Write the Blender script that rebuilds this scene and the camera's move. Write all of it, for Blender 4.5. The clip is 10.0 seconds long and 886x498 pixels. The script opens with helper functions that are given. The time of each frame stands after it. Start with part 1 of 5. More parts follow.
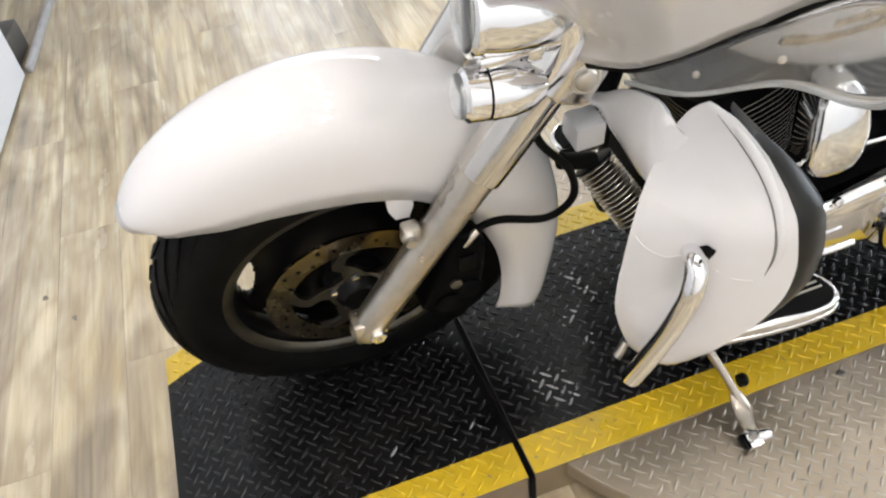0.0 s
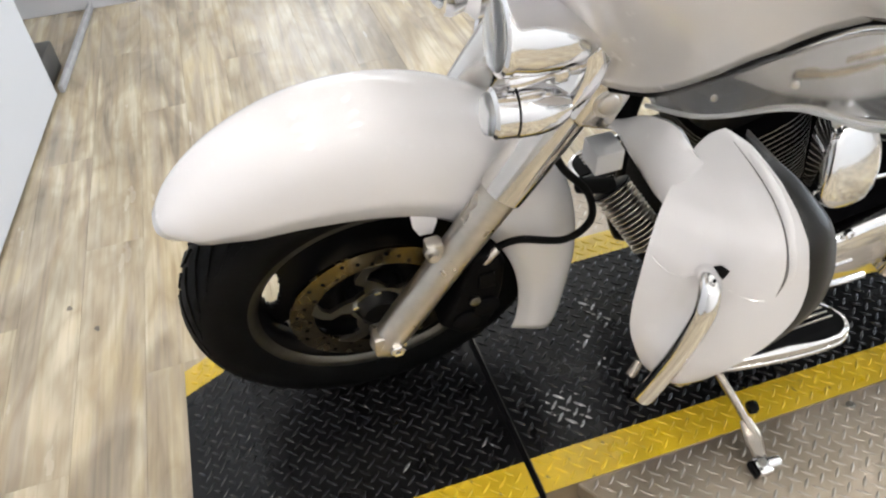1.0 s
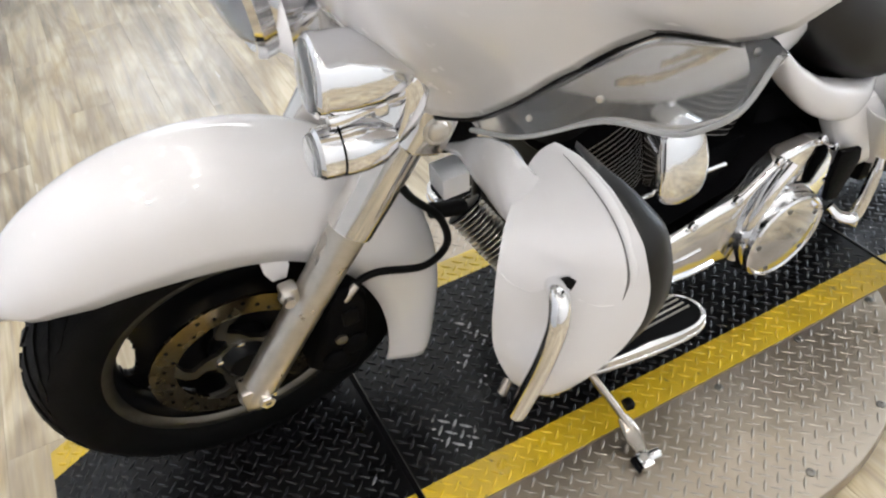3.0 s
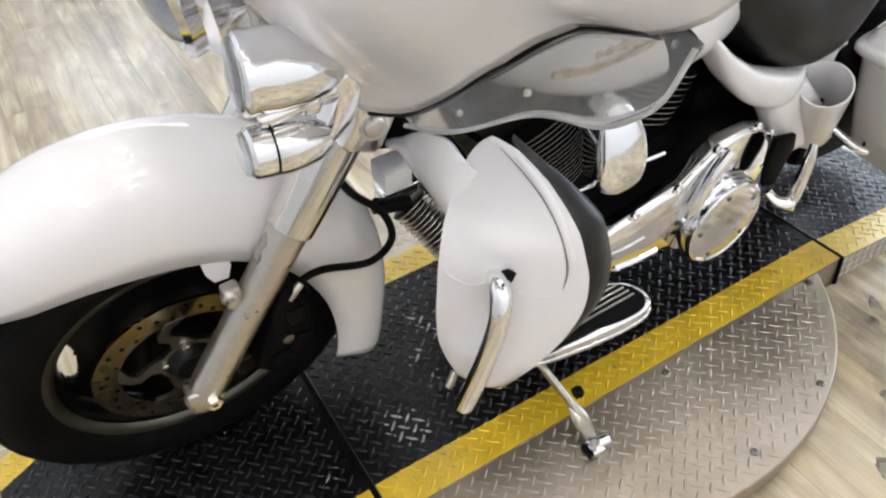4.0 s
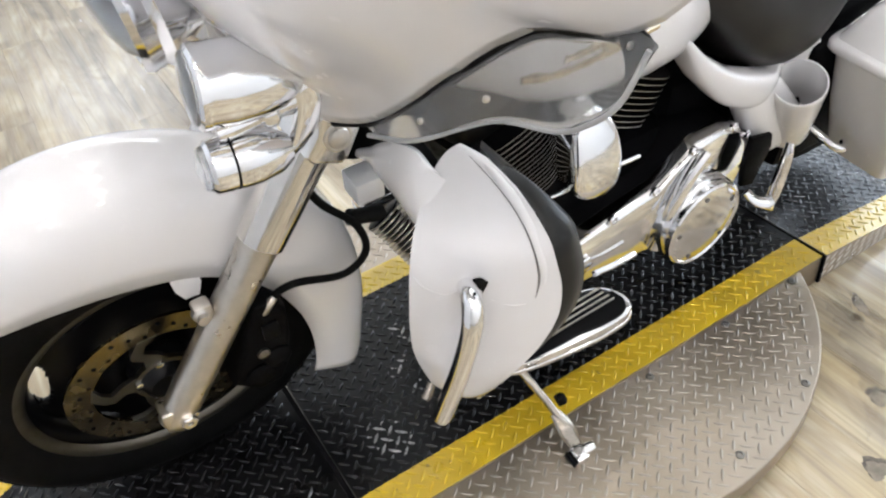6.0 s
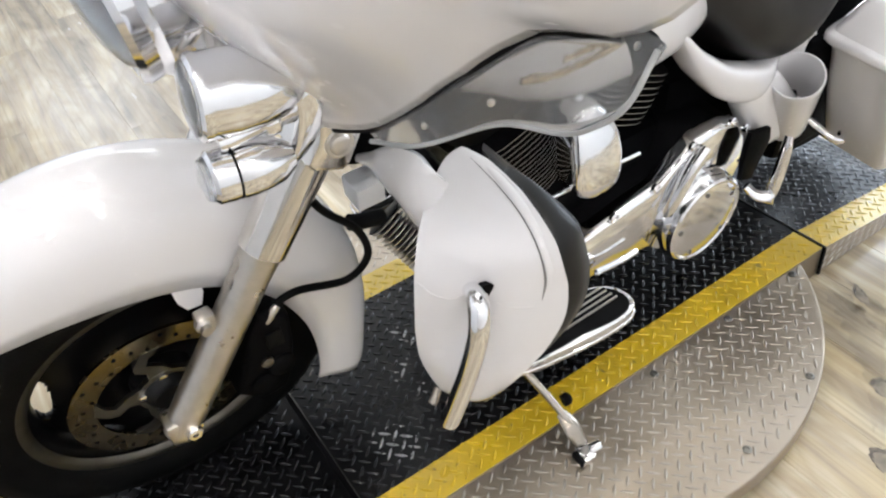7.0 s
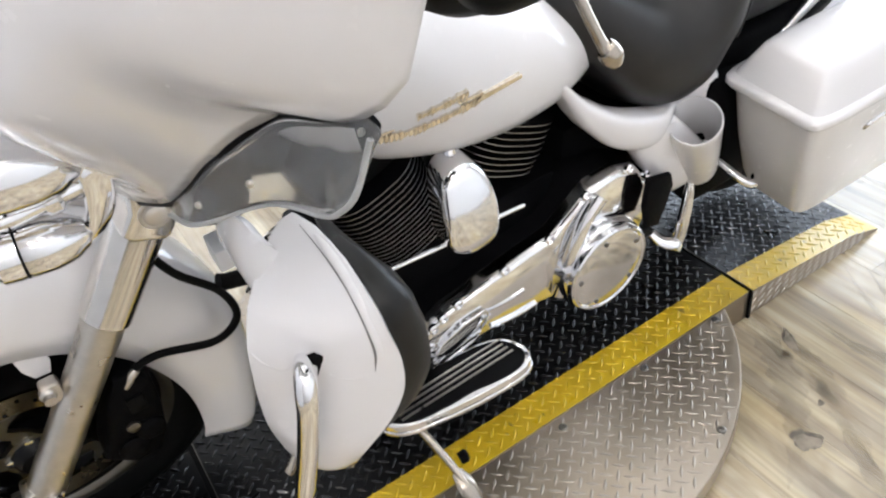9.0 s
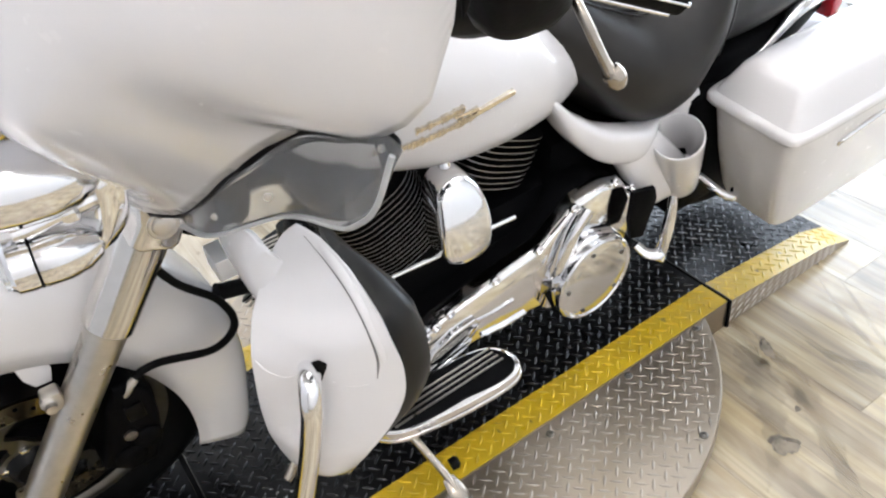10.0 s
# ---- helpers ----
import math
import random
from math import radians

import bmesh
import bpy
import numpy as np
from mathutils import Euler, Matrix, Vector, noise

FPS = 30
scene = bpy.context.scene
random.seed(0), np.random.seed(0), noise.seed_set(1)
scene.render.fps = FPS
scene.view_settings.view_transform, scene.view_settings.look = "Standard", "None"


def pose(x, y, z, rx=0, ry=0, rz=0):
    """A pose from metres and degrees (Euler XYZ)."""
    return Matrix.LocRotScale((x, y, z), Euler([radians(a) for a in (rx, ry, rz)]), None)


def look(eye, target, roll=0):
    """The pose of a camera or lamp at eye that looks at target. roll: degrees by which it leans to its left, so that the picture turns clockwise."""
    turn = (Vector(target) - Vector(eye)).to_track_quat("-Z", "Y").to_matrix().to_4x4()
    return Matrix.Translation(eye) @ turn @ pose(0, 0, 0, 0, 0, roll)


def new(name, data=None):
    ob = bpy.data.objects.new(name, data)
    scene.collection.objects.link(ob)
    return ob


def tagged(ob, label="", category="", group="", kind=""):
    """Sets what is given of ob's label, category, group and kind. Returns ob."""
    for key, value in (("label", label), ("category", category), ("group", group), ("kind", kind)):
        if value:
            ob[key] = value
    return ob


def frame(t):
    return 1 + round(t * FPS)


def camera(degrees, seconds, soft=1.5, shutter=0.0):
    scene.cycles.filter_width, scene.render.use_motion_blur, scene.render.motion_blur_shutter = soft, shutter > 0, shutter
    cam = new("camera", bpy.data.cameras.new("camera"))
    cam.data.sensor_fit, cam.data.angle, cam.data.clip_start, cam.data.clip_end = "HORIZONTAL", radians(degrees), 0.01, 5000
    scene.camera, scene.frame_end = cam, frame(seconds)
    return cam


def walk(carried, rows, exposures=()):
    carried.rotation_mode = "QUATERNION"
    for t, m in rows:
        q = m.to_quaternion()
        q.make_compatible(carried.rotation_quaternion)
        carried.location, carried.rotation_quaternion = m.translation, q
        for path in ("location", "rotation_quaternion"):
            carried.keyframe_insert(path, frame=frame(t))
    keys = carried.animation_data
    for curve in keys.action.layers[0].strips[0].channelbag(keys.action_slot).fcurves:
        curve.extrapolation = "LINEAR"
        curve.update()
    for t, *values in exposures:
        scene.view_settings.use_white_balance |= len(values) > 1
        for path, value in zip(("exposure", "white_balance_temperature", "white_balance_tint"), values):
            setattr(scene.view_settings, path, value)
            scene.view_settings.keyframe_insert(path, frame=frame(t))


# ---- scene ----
cam = camera(59.3, 10.0, soft=2.2)
PATH = [
    (0, (0.002, -0.945, 1.277), (0.338, 0.469, -0.097), -8.2),
    (0.2, (-0.021, -0.966, 1.279), (0.186, 0.393, -0.032), -8.9),
    (0.3, (-0.03, -0.974, 1.279), (0.2, 0.402, -0.01), -7.2),
    (0.5, (-0.039, -0.983, 1.28), (0.234, 0.484, -0.051), -7.6),
    (0.8, (-0.033, -0.985, 1.283), (0.264, 0.403, 0.019), -7.3),
    (1, (-0.028, -0.985, 1.284), (0.309, 0.493, -0.02), -6.7),
    (1.3, (-0.024, -0.99, 1.284), (0.333, 0.416, 0.056), -6.7),
    (1.5, (-0.02, -0.993, 1.282), (0.353, 0.473, -0.026), -6.6),
    (1.8, (-0.008, -0.996, 1.278), (0.412, 0.358, 0.013), -6.7),
    (2, (-0.003, -0.997, 1.277), (0.417, 0.45, -0.038), -6.6),
    (2.5, (-0.001, -0.999, 1.278), (0.432, 0.454, -0.026), -7.3),
    (2.7, (0.009, -0.995, 1.279), (0.492, 0.365, 0.043), -7.4),
    (2.8, (0.018, -0.991, 1.28), (0.531, 0.357, 0.043), -8.1),
    (3, (0.035, -0.986, 1.282), (0.634, 0.423, -0.005), -7.2),
    (3.2, (0.046, -0.986, 1.284), (0.64, 0.328, 0.047), -7.2),
    (4.3, (0.062, -1.002, 1.28), (0.772, 0.327, -0.035), -6.4),
    (4.5, (0.068, -0.997, 1.278), (0.798, 0.312, -0.046), -6.7),
    (5, (0.078, -1.005, 1.279), (0.811, 0.333, -0.014), -7.6),
    (5.5, (0.079, -0.998, 1.277), (0.797, 0.347, -0.017), -7.6),
    (5.7, (0.085, -1.006, 1.274), (0.757, 0.282, 0.05), -7.4),
    (6.8, (0.089, -0.991, 1.273), (0.744, 0.28, 0.023), -8.0),
    (7, (0.082, -0.989, 1.275), (0.794, 0.355, -0.024), -8.7),
    (7.2, (0.094, -0.993, 1.292), (0.771, 0.286, 0.061), -9.8),
    (7.3, (0.097, -1.0, 1.289), (0.842, 0.237, 0.054), -6.8),
    (7.5, (0.098, -1.021, 1.283), (0.993, 0.191, -0.033), -1.7),
    (7.7, (0.1, -1.02, 1.281), (0.943, 0.159, 0.052), -2.7),
    (8, (0.123, -1.017, 1.276), (0.886, 0.298, -0.023), -6.1),
    (8.2, (0.175, -1.029, 1.263), (0.847, 0.24, 0.018), -7.0),
    (8.5, (0.25, -1.04, 1.262), (0.929, 0.316, -0.042), -8.9),
    (8.7, (0.28, -1.048, 1.261), (0.921, 0.267, 0.048), -9.6),
    (9, (0.303, -1.06, 1.268), (0.997, 0.336, 0.016), -10.3),
    (9.2, (0.299, -1.064, 1.28), (1.009, 0.286, 0.147), -8.7),
    (9.5, (0.283, -1.066, 1.293), (1.073, 0.339, 0.109), -7.5),
    (9.7, (0.275, -1.065, 1.292), (1.008, 0.261, 0.146), -7.8),
    (10, (0.265, -1.063, 1.292), (1.028, 0.307, 0.051), -8.5),
]
walk(cam, [(t, look(eye, target, roll)) for t, eye, target, roll in PATH], exposures=[(0.0, 0.19, 6250, 10), (2.0, 0.07, 6150, 10), (3.0, 0.09, 6100, 10), (5.0, 0.15, 6000, 10), (7.0, 0.17, 6000, 10), (8.0, 0.14, 6000, 11), (9.0, 0.15, 5960, 11), (10.0, 0.20, 5950, 11)])

# ---- world, lamps, exposure ----
world = bpy.data.worlds.new("world")
scene.world = world
world.use_nodes = True
sky = world.node_tree.nodes.new("ShaderNodeTexSky")
sky.sky_type, sky.sun_disc = "NISHITA", False
sky.sun_elevation, sky.sun_rotation = radians(40), radians(90)
world.node_tree.links.new(sky.outputs["Color"], world.node_tree.nodes["Background"].inputs["Color"])
world.node_tree.nodes["Background"].inputs["Strength"].default_value = 0.12
scene.view_settings.exposure = 0.0

CEIL = 3.0
LAMP_W, WINDOW_W = {-2.2: 9.5, -0.9: 10.0, 0.4: 4.6, 1.7: 0.5}, 112.0
ALONG = {-0.5: 2.3, 0.5: 1.0, 1.5: 0.2, 2.5: 0.15}
DIMMED = {(-0.5, -2.2): 0.75, (-0.5, -0.9): 1.25, (0.5, -2.2): 0.9}
LAMPS = [(x, y) for x in (-0.5, 0.5, 1.5, 2.5) for y in (-2.2, -0.9, 0.4, 1.7)]


def lamp(name, kind, m, watts, colour=(1, 1, 1), **size):
    data = bpy.data.lights.new(name, kind)
    data.energy, data.color = watts, colour
    if kind == "AREA":
        data.shape, data.size, data.size_y = "RECTANGLE", size["w"], size["h"]
    else:
        data.shadow_soft_size = size["r"]
    ob = new(name, data)
    ob.matrix_world = m
    return ob


# daylight in the shop window beyond the ramp, and the ceiling lamps
lamp("window_light", "AREA", look((4.25, 0.9, 1.42), (1.5, 0.9, 1.30)), WINDOW_W, (0.88, 0.95, 1.0), w=4.0, h=2.1)
for lx, ly in LAMPS:
    lamp("downlight_bulb", "POINT", pose(lx, ly, CEIL - 0.09), LAMP_W[ly] * ALONG[lx] * DIMMED.get((lx, ly), 1.0), (1.0, 0.908, 0.805), r=0.07)


# ---- materials ----
def material(name, colour, rough=0.5, metal=0.0, **kw):
    """kw: coat, noise=(scale, amount), dark=(colour, scale, low, high) patches, bump=(scale, strength), random=amount per object."""
    mat = bpy.data.materials.new(name)
    mat.use_nodes = True
    nt = mat.node_tree
    b = nt.nodes["Principled BSDF"]
    b.inputs["Base Color"].default_value = (*colour, 1)
    b.inputs["Roughness"].default_value = rough
    b.inputs["Metallic"].default_value = metal
    if "spec" in kw:
        b.inputs["Specular IOR Level"].default_value = kw["spec"]
    if "coat" in kw:
        b.inputs["Coat Weight"].default_value = kw["coat"]
        b.inputs["Coat Roughness"].default_value = kw.get("coat_rough", 0.04)
    co = nt.nodes.new("ShaderNodeTexCoord").outputs["Object"]
    col = None

    def noise_tex(scale, detail=6, stretch=None):
        n = nt.nodes.new("ShaderNodeTexNoise")
        n.inputs["Scale"].default_value, n.inputs["Detail"].default_value = scale, detail
        if stretch:
            mp = nt.nodes.new("ShaderNodeMapping")
            mp.inputs["Scale"].default_value = stretch
            nt.links.new(co, mp.inputs["Vector"])
            nt.links.new(mp.outputs["Vector"], n.inputs["Vector"])
        else:
            nt.links.new(co, n.inputs["Vector"])
        return n.outputs["Fac"]

    def ramp(fac, lo, hi, c0, c1):
        r = nt.nodes.new("ShaderNodeValToRGB")
        r.color_ramp.elements[0].position, r.color_ramp.elements[1].position = lo, hi
        r.color_ramp.elements[0].color, r.color_ramp.elements[1].color = (*c0, 1), (*c1, 1)
        nt.links.new(fac, r.inputs["Fac"])
        return r.outputs["Color"]

    def mix(fac, a, c, blend="MIX"):
        m = nt.nodes.new("ShaderNodeMix")
        m.data_type, m.blend_type = "RGBA", blend
        for sock, v in ((m.inputs[0], fac), (m.inputs[6], a), (m.inputs[7], c)):
            if isinstance(v, bpy.types.NodeSocket):
                nt.links.new(v, sock)
            elif isinstance(v, (int, float)):
                sock.default_value = v
            else:
                sock.default_value = (*v, 1)
        return m.outputs[2]

    if "noise" in kw:
        scale, amount = kw["noise"][:2]
        f = noise_tex(scale, stretch=kw.get("stretch"))
        lo = tuple(c * (1 - amount) for c in colour)
        hi = tuple(min(1, c * (1 + amount)) for c in colour)
        col = ramp(f, 0.3, 0.7, lo, hi)
    if "dark" in kw:
        dc, scale, lo, hi = kw["dark"]
        f = noise_tex(scale, 8, stretch=kw.get("dark_stretch"))
        m = ramp(f, lo, hi, (0, 0, 0), (1, 1, 1))
        col = mix(m, col if col else colour, dc)
    for key, out in (("random", "Random"),):
        if key in kw:
            oi = nt.nodes.new("ShaderNodeObjectInfo")
            hv = nt.nodes.new("ShaderNodeHueSaturation")
            mr = nt.nodes.new("ShaderNodeMapRange")
            mr.inputs["To Min"].default_value, mr.inputs["To Max"].default_value = 1 - kw[key], 1 + kw[key]
            nt.links.new(oi.outputs[out], mr.inputs["Value"])
            nt.links.new(mr.outputs["Result"], hv.inputs["Value"])
            if col:
                nt.links.new(col, hv.inputs["Color"])
            else:
                hv.inputs["Color"].default_value = (*colour, 1)
            col = hv.outputs["Color"]
    if col:
        nt.links.new(col, b.inputs["Base Color"])
    if "rough_noise" in kw:
        scale, lo, hi = kw["rough_noise"]
        mr = nt.nodes.new("ShaderNodeMapRange")
        mr.inputs["From Min"].default_value, mr.inputs["From Max"].default_value = 0.3, 0.7
        mr.inputs["To Min"].default_value, mr.inputs["To Max"].default_value = lo, hi
        nt.links.new(noise_tex(scale), mr.inputs["Value"])
        nt.links.new(mr.outputs["Result"], b.inputs["Roughness"])
    if "bump" in kw:
        scale, strength = kw["bump"]
        bp = nt.nodes.new("ShaderNodeBump")
        bp.inputs["Strength"].default_value, bp.inputs["Distance"].default_value = strength, 0.002
        nt.links.new(noise_tex(scale, stretch=kw.get("stretch")), bp.inputs["Height"])
        nt.links.new(bp.outputs["Normal"], b.inputs["Normal"])
    if "clear" in kw:
        b.inputs["Transmission Weight"].default_value = kw["clear"]
        b.inputs["IOR"].default_value = kw.get("ior", 1.3)
    if "glow" in kw:
        b.inputs["Emission Color"].default_value = (*kw.get("glow_colour", colour), 1)
        b.inputs["Emission Strength"].default_value = kw["glow"]
    return mat


PEARL = material("pearl_white_paint", (0.770, 0.757, 0.762), 0.3, coat=1.0, coat_rough=0.025, spec=0.15, noise=(3, 0.02), rough_noise=(40, 0.18, 0.28))
CHROME = material("chrome", (0.86, 0.86, 0.87), 0.1, 1.0, rough_noise=(30, 0.075, 0.12))
SOFT_CHROME = material("hazed_chrome", (0.72, 0.70, 0.67), 0.13, 1.0, noise=(40, 0.05), rough_noise=(20, 0.10, 0.16))
WORN_ALLOY = material("tarnished_alloy", (0.40, 0.36, 0.31), 0.26, 1.0, noise=(60, 0.1))
SATIN = material("satin_alloy", (0.57, 0.54, 0.495), 0.32, 1.0, noise=(60, 0.06), rough_noise=(25, 0.25, 0.42))
ALLOY_GREY = material("grey_cast_alloy", (0.165, 0.158, 0.142), 0.38, 1.0, noise=(40, 0.1))
ROTOR = material("brushed_rotor_steel", (0.235, 0.195, 0.12), 0.28, 1.0, noise=(30, 0.06), rough_noise=(30, 0.20, 0.30))
BLACK_PAINT = material("gloss_black_paint", (0.004, 0.004, 0.0045), 0.30, noise=(20, 0.2), spec=0.16)
BLACK_WRINKLE = material("black_powder_coat", (0.0035, 0.0035, 0.004), 0.5, bump=(300, 0.3), spec=0.03)
BLACK_PLASTIC = material("black_plastic", (0.004, 0.004, 0.0045), 0.42, bump=(500, 0.15), noise=(20, 0.2), spec=0.07)
BLACK_SATIN = material("satin_black_moulding", (0.011, 0.0105, 0.010), 0.36, noise=(30, 0.15), bump=(400, 0.1), spec=0.3)
RUBBER = material("tyre_rubber", (0.0045, 0.0045, 0.0045), 0.6, noise=(30, 0.3), bump=(200, 0.2), spec=0.08)
LEATHER = material("black_leather", (0.017, 0.016, 0.0155), 0.38, noise=(12, 0.25), bump=(380, 0.2), rough_noise=(6, 0.28, 0.42), spec=0.36)
SMOKE = material("smoked_acrylic", (0.72, 0.72, 0.72), 0.06, clear=0.89, ior=1.3)
GREY_FIN = material("machined_fin", (0.26, 0.26, 0.26), 0.35, 1.0, noise=(40, 0.2))
GILT = material("pale_gilt_badge", (0.74, 0.67, 0.55), 0.22, 1.0, noise=(150, 0.25))
SHADOW_GAP = material("gap_shade_grey", (0.16, 0.155, 0.15), 0.6, noise=(40, 0.2))
AMBER = material("red_reflector", (0.55, 0.02, 0.03), 0.2, coat=0.8)
FROST = material("frosted_acrylic_edge", (0.55, 0.56, 0.56), 0.3, clear=0.3, noise=(40, 0.1))
LENS = material("lamp_glass", (0.85, 0.87, 0.88), 0.05, clear=0.9)
BLACK_DECK = material("worn_black_deck_paint", (0.004, 0.004, 0.0044), 0.36, noise=(14, 0.35), dark=((0.02, 0.02, 0.02), 9, 0.68, 0.9), rough_noise=(18, 0.24, 0.38), bump=(120, 0.1), spec=0.25)
BLACK_TREAD = material("rubbed_black_tread", (0.006, 0.006, 0.007), 0.28, noise=(25, 0.5), dark=((0.03, 0.03, 0.03), 14, 0.56, 0.85), rough_noise=(30, 0.13, 0.22), spec=0.42)
# rear ramp's dark bars: scuffs plus window glare put into the colour
SCUFF_GLARE_TREAD = material("scuffed_glare_black_tread", (0.075, 0.078, 0.086), 0.3, 0.5, noise=(25, 0.5), dark=((0.30, 0.31, 0.33), 11, 0.46, 0.72), rough_noise=(30, 0.18, 0.32), spec=0.6)
YELLOW_DECK = material("safety_yellow_paint", (0.63, 0.43, 0.010), 0.42, noise=(9, 0.16), dark=((0.10, 0.08, 0.03), 38, 0.66, 0.74), rough_noise=(20, 0.26, 0.42), bump=(120, 0.1), spec=0.75, coat=0.5, coat_rough=0.28)
YELLOW_TREAD = material("yellow_tread", (0.64, 0.44, 0.016), 0.44, noise=(18, 0.2), dark=((0.16, 0.12, 0.04), 60, 0.60, 0.72), rough_noise=(20, 0.34, 0.5))
# paler yellow for the rear ramp, window glare put into the colour
GLARE_YELLOW = material("glare_pale_yellow_tread", (0.72, 0.53, 0.07), 0.32, coat=0.7, coat_rough=0.24, noise=(18, 0.15), dark=((0.55, 0.50, 0.36), 22, 0.66, 0.85))
BARE_PLATE = material("bare_aluminium_plate", (0.368, 0.318, 0.258), 0.34, 0.9, noise=(6, 0.14), dark=((0.29, 0.235, 0.165), 4, 0.5, 0.8), rough_noise=(14, 0.28, 0.42))
BARE_TREAD = material("bright_aluminium_tread", (0.37, 0.332, 0.282), 0.40, 0.9, noise=(20, 0.12), rough_noise=(30, 0.36, 0.48))
KNOT = material("dark_knot", (0.13, 0.105, 0.075), 0.35, noise=(60, 0.5))
SCREED = material("grey_screed", (0.22, 0.185, 0.135), 0.4, noise=(40, 0.3), dark=((0.12, 0.10, 0.07), 45, 0.55, 0.7))
WORN = material("scuffed_bare_metal", (0.36, 0.36, 0.355), 0.34, 1.0, noise=(90, 0.3), dark=((0.02, 0.02, 0.02), 120, 0.52, 0.62), rough_noise=(60, 0.28, 0.45))
STEEL = material("zinc_screw", (0.20, 0.19, 0.175), 0.35, 1.0, noise=(200, 0.2))
WALL = material("white_painted_wall", (0.78, 0.78, 0.79), 0.6, noise=(1.5, 0.03), bump=(60, 0.08), dark=((0.55, 0.55, 0.56), 6, 0.76, 0.9))
CABINET = material("white_laminate", (0.57, 0.58, 0.61), 0.4, noise=(2, 0.02), dark=((0.5, 0.5, 0.5), 11, 0.76, 0.84))
CEILING = material("ceiling_paint", (0.82, 0.81, 0.80), 0.8, noise=(2, 0.02))
TRIM_GREY = material("grey_trim", (0.34, 0.34, 0.35), 0.5, noise=(20, 0.15))
DARK_BOX = material("dark_grey_plastic", (0.05, 0.047, 0.043), 0.5, noise=(8, 0.2))
DAYLIGHT = material("daylight_backdrop", (0.9, 0.95, 1.0), 1.0, glow=1.6)
BULB = material("lamp_lens_lit", (1.0, 0.95, 0.88), 0.5, glow=60.0)
PANEL = material("added_panel_lit", (1.0, 0.98, 0.95), 0.5, glow=4.5)
WIRE = material("grey_wire", (0.40, 0.41, 0.42), 0.4, noise=(30, 0.1))


def plank_material():
    mat = material("washed_oak_vinyl", (0.42, 0.35, 0.25), 0.33)
    nt = mat.node_tree
    b = nt.nodes["Principled BSDF"]
    b.inputs["Specular IOR Level"].default_value = 0.7
    b.inputs["Coat Weight"].default_value, b.inputs["Coat Roughness"].default_value = 0.32, 0.2
    co = nt.nodes.new("ShaderNodeTexCoord").outputs["Object"]
    oi = nt.nodes.new("ShaderNodeObjectInfo").outputs["Random"]
    shift = nt.nodes.new("ShaderNodeVectorMath")
    shift.operation = "MULTIPLY_ADD"
    cb = nt.nodes.new("ShaderNodeCombineXYZ")
    for k in range(3):
        nt.links.new(oi, cb.inputs[k])
    nt.links.new(cb.outputs[0], shift.inputs[0])
    shift.inputs[1].default_value = (0.05, 1.1, 0)
    nt.links.new(nt.nodes.new("ShaderNodeNewGeometry").outputs["Position"], shift.inputs[2])

    def tex(scale, stretch, detail=5, distort=0.0):
        mp = nt.nodes.new("ShaderNodeMapping")
        mp.inputs["Scale"].default_value = stretch
        nt.links.new(shift.outputs[0], mp.inputs["Vector"])
        n = nt.nodes.new("ShaderNodeTexNoise")
        n.inputs["Scale"].default_value, n.inputs["Detail"].default_value = scale, detail
        n.inputs["Distortion"].default_value = distort
        nt.links.new(mp.outputs[0], n.inputs["Vector"])
        return n.outputs["Fac"]

    def ramp(fac, stops):
        r = nt.nodes.new("ShaderNodeValToRGB")
        for e in range(len(stops) - 2):
            r.color_ramp.elements.new(0.5)
        for e, (p, c) in zip(r.color_ramp.elements, stops):
            e.position, e.color = p, (*c, 1)
        nt.links.new(fac, r.inputs["Fac"])
        return r.outputs["Color"]

    def mix(fac, a, c, blend="MIX"):
        m = nt.nodes.new("ShaderNodeMix")
        m.data_type, m.blend_type = "RGBA", blend
        nt.links.new(fac, m.inputs[0]) if not isinstance(fac, float) else None
        if isinstance(fac, float):
            m.inputs[0].default_value = fac
        nt.links.new(a, m.inputs[6])
        nt.links.new(c, m.inputs[7])
        return m.outputs[2]

    broad = ramp(tex(1.0, (15, 0.8, 1), 4, 1.6), [(0.30, PLANK_DARK), (0.43, PLANK_MID), (0.53, PLANK_TAN), (0.68, PLANK_PALE)])
    cloud = ramp(tex(2.4, (2.2, 0.9, 1), 3, 0.5), [(0.38, (0.70, 0.68, 0.66)), (0.53, (1, 1, 1)), (0.70, (1.0, 0.96, 0.84))])
    col = mix(1.0, broad, cloud, "MULTIPLY")
    grain = ramp(tex(10, (11, 0.5, 1), 6, 0.3), [(0.30, (0.80, 0.79, 0.77)), (0.50, (1, 1, 1)), (0.75, (1.0, 1.0, 1.0))])
    col = mix(1.0, col, grain, "MULTIPLY")
    wisps = ramp(tex(2.0, (2.2, 0.55, 1), 4, 1.6), [(0.40, (1, 1, 1)), (0.49, (0.80, 0.77, 0.74)), (0.50, (0.78, 0.75, 0.72)), (0.60, (1, 1, 1))])
    col = mix(1.0, col, wisps, "MULTIPLY")
    knots = ramp(tex(9, (1.5, 0.8, 1), 2, 0.6), [(0.735, (1, 1, 1)), (0.80, (0.40, 0.33, 0.25))])
    col = mix(1.0, col, knots, "MULTIPLY")
    hv = nt.nodes.new("ShaderNodeHueSaturation")
    mr = nt.nodes.new("ShaderNodeMapRange")
    mr.inputs["To Min"].default_value, mr.inputs["To Max"].default_value = 0.96, 1.04
    nt.links.new(oi, mr.inputs["Value"])
    nt.links.new(mr.outputs[0], hv.inputs["Value"])
    nt.links.new(col, hv.inputs["Color"])
    nt.links.new(hv.outputs[0], b.inputs["Base Color"])
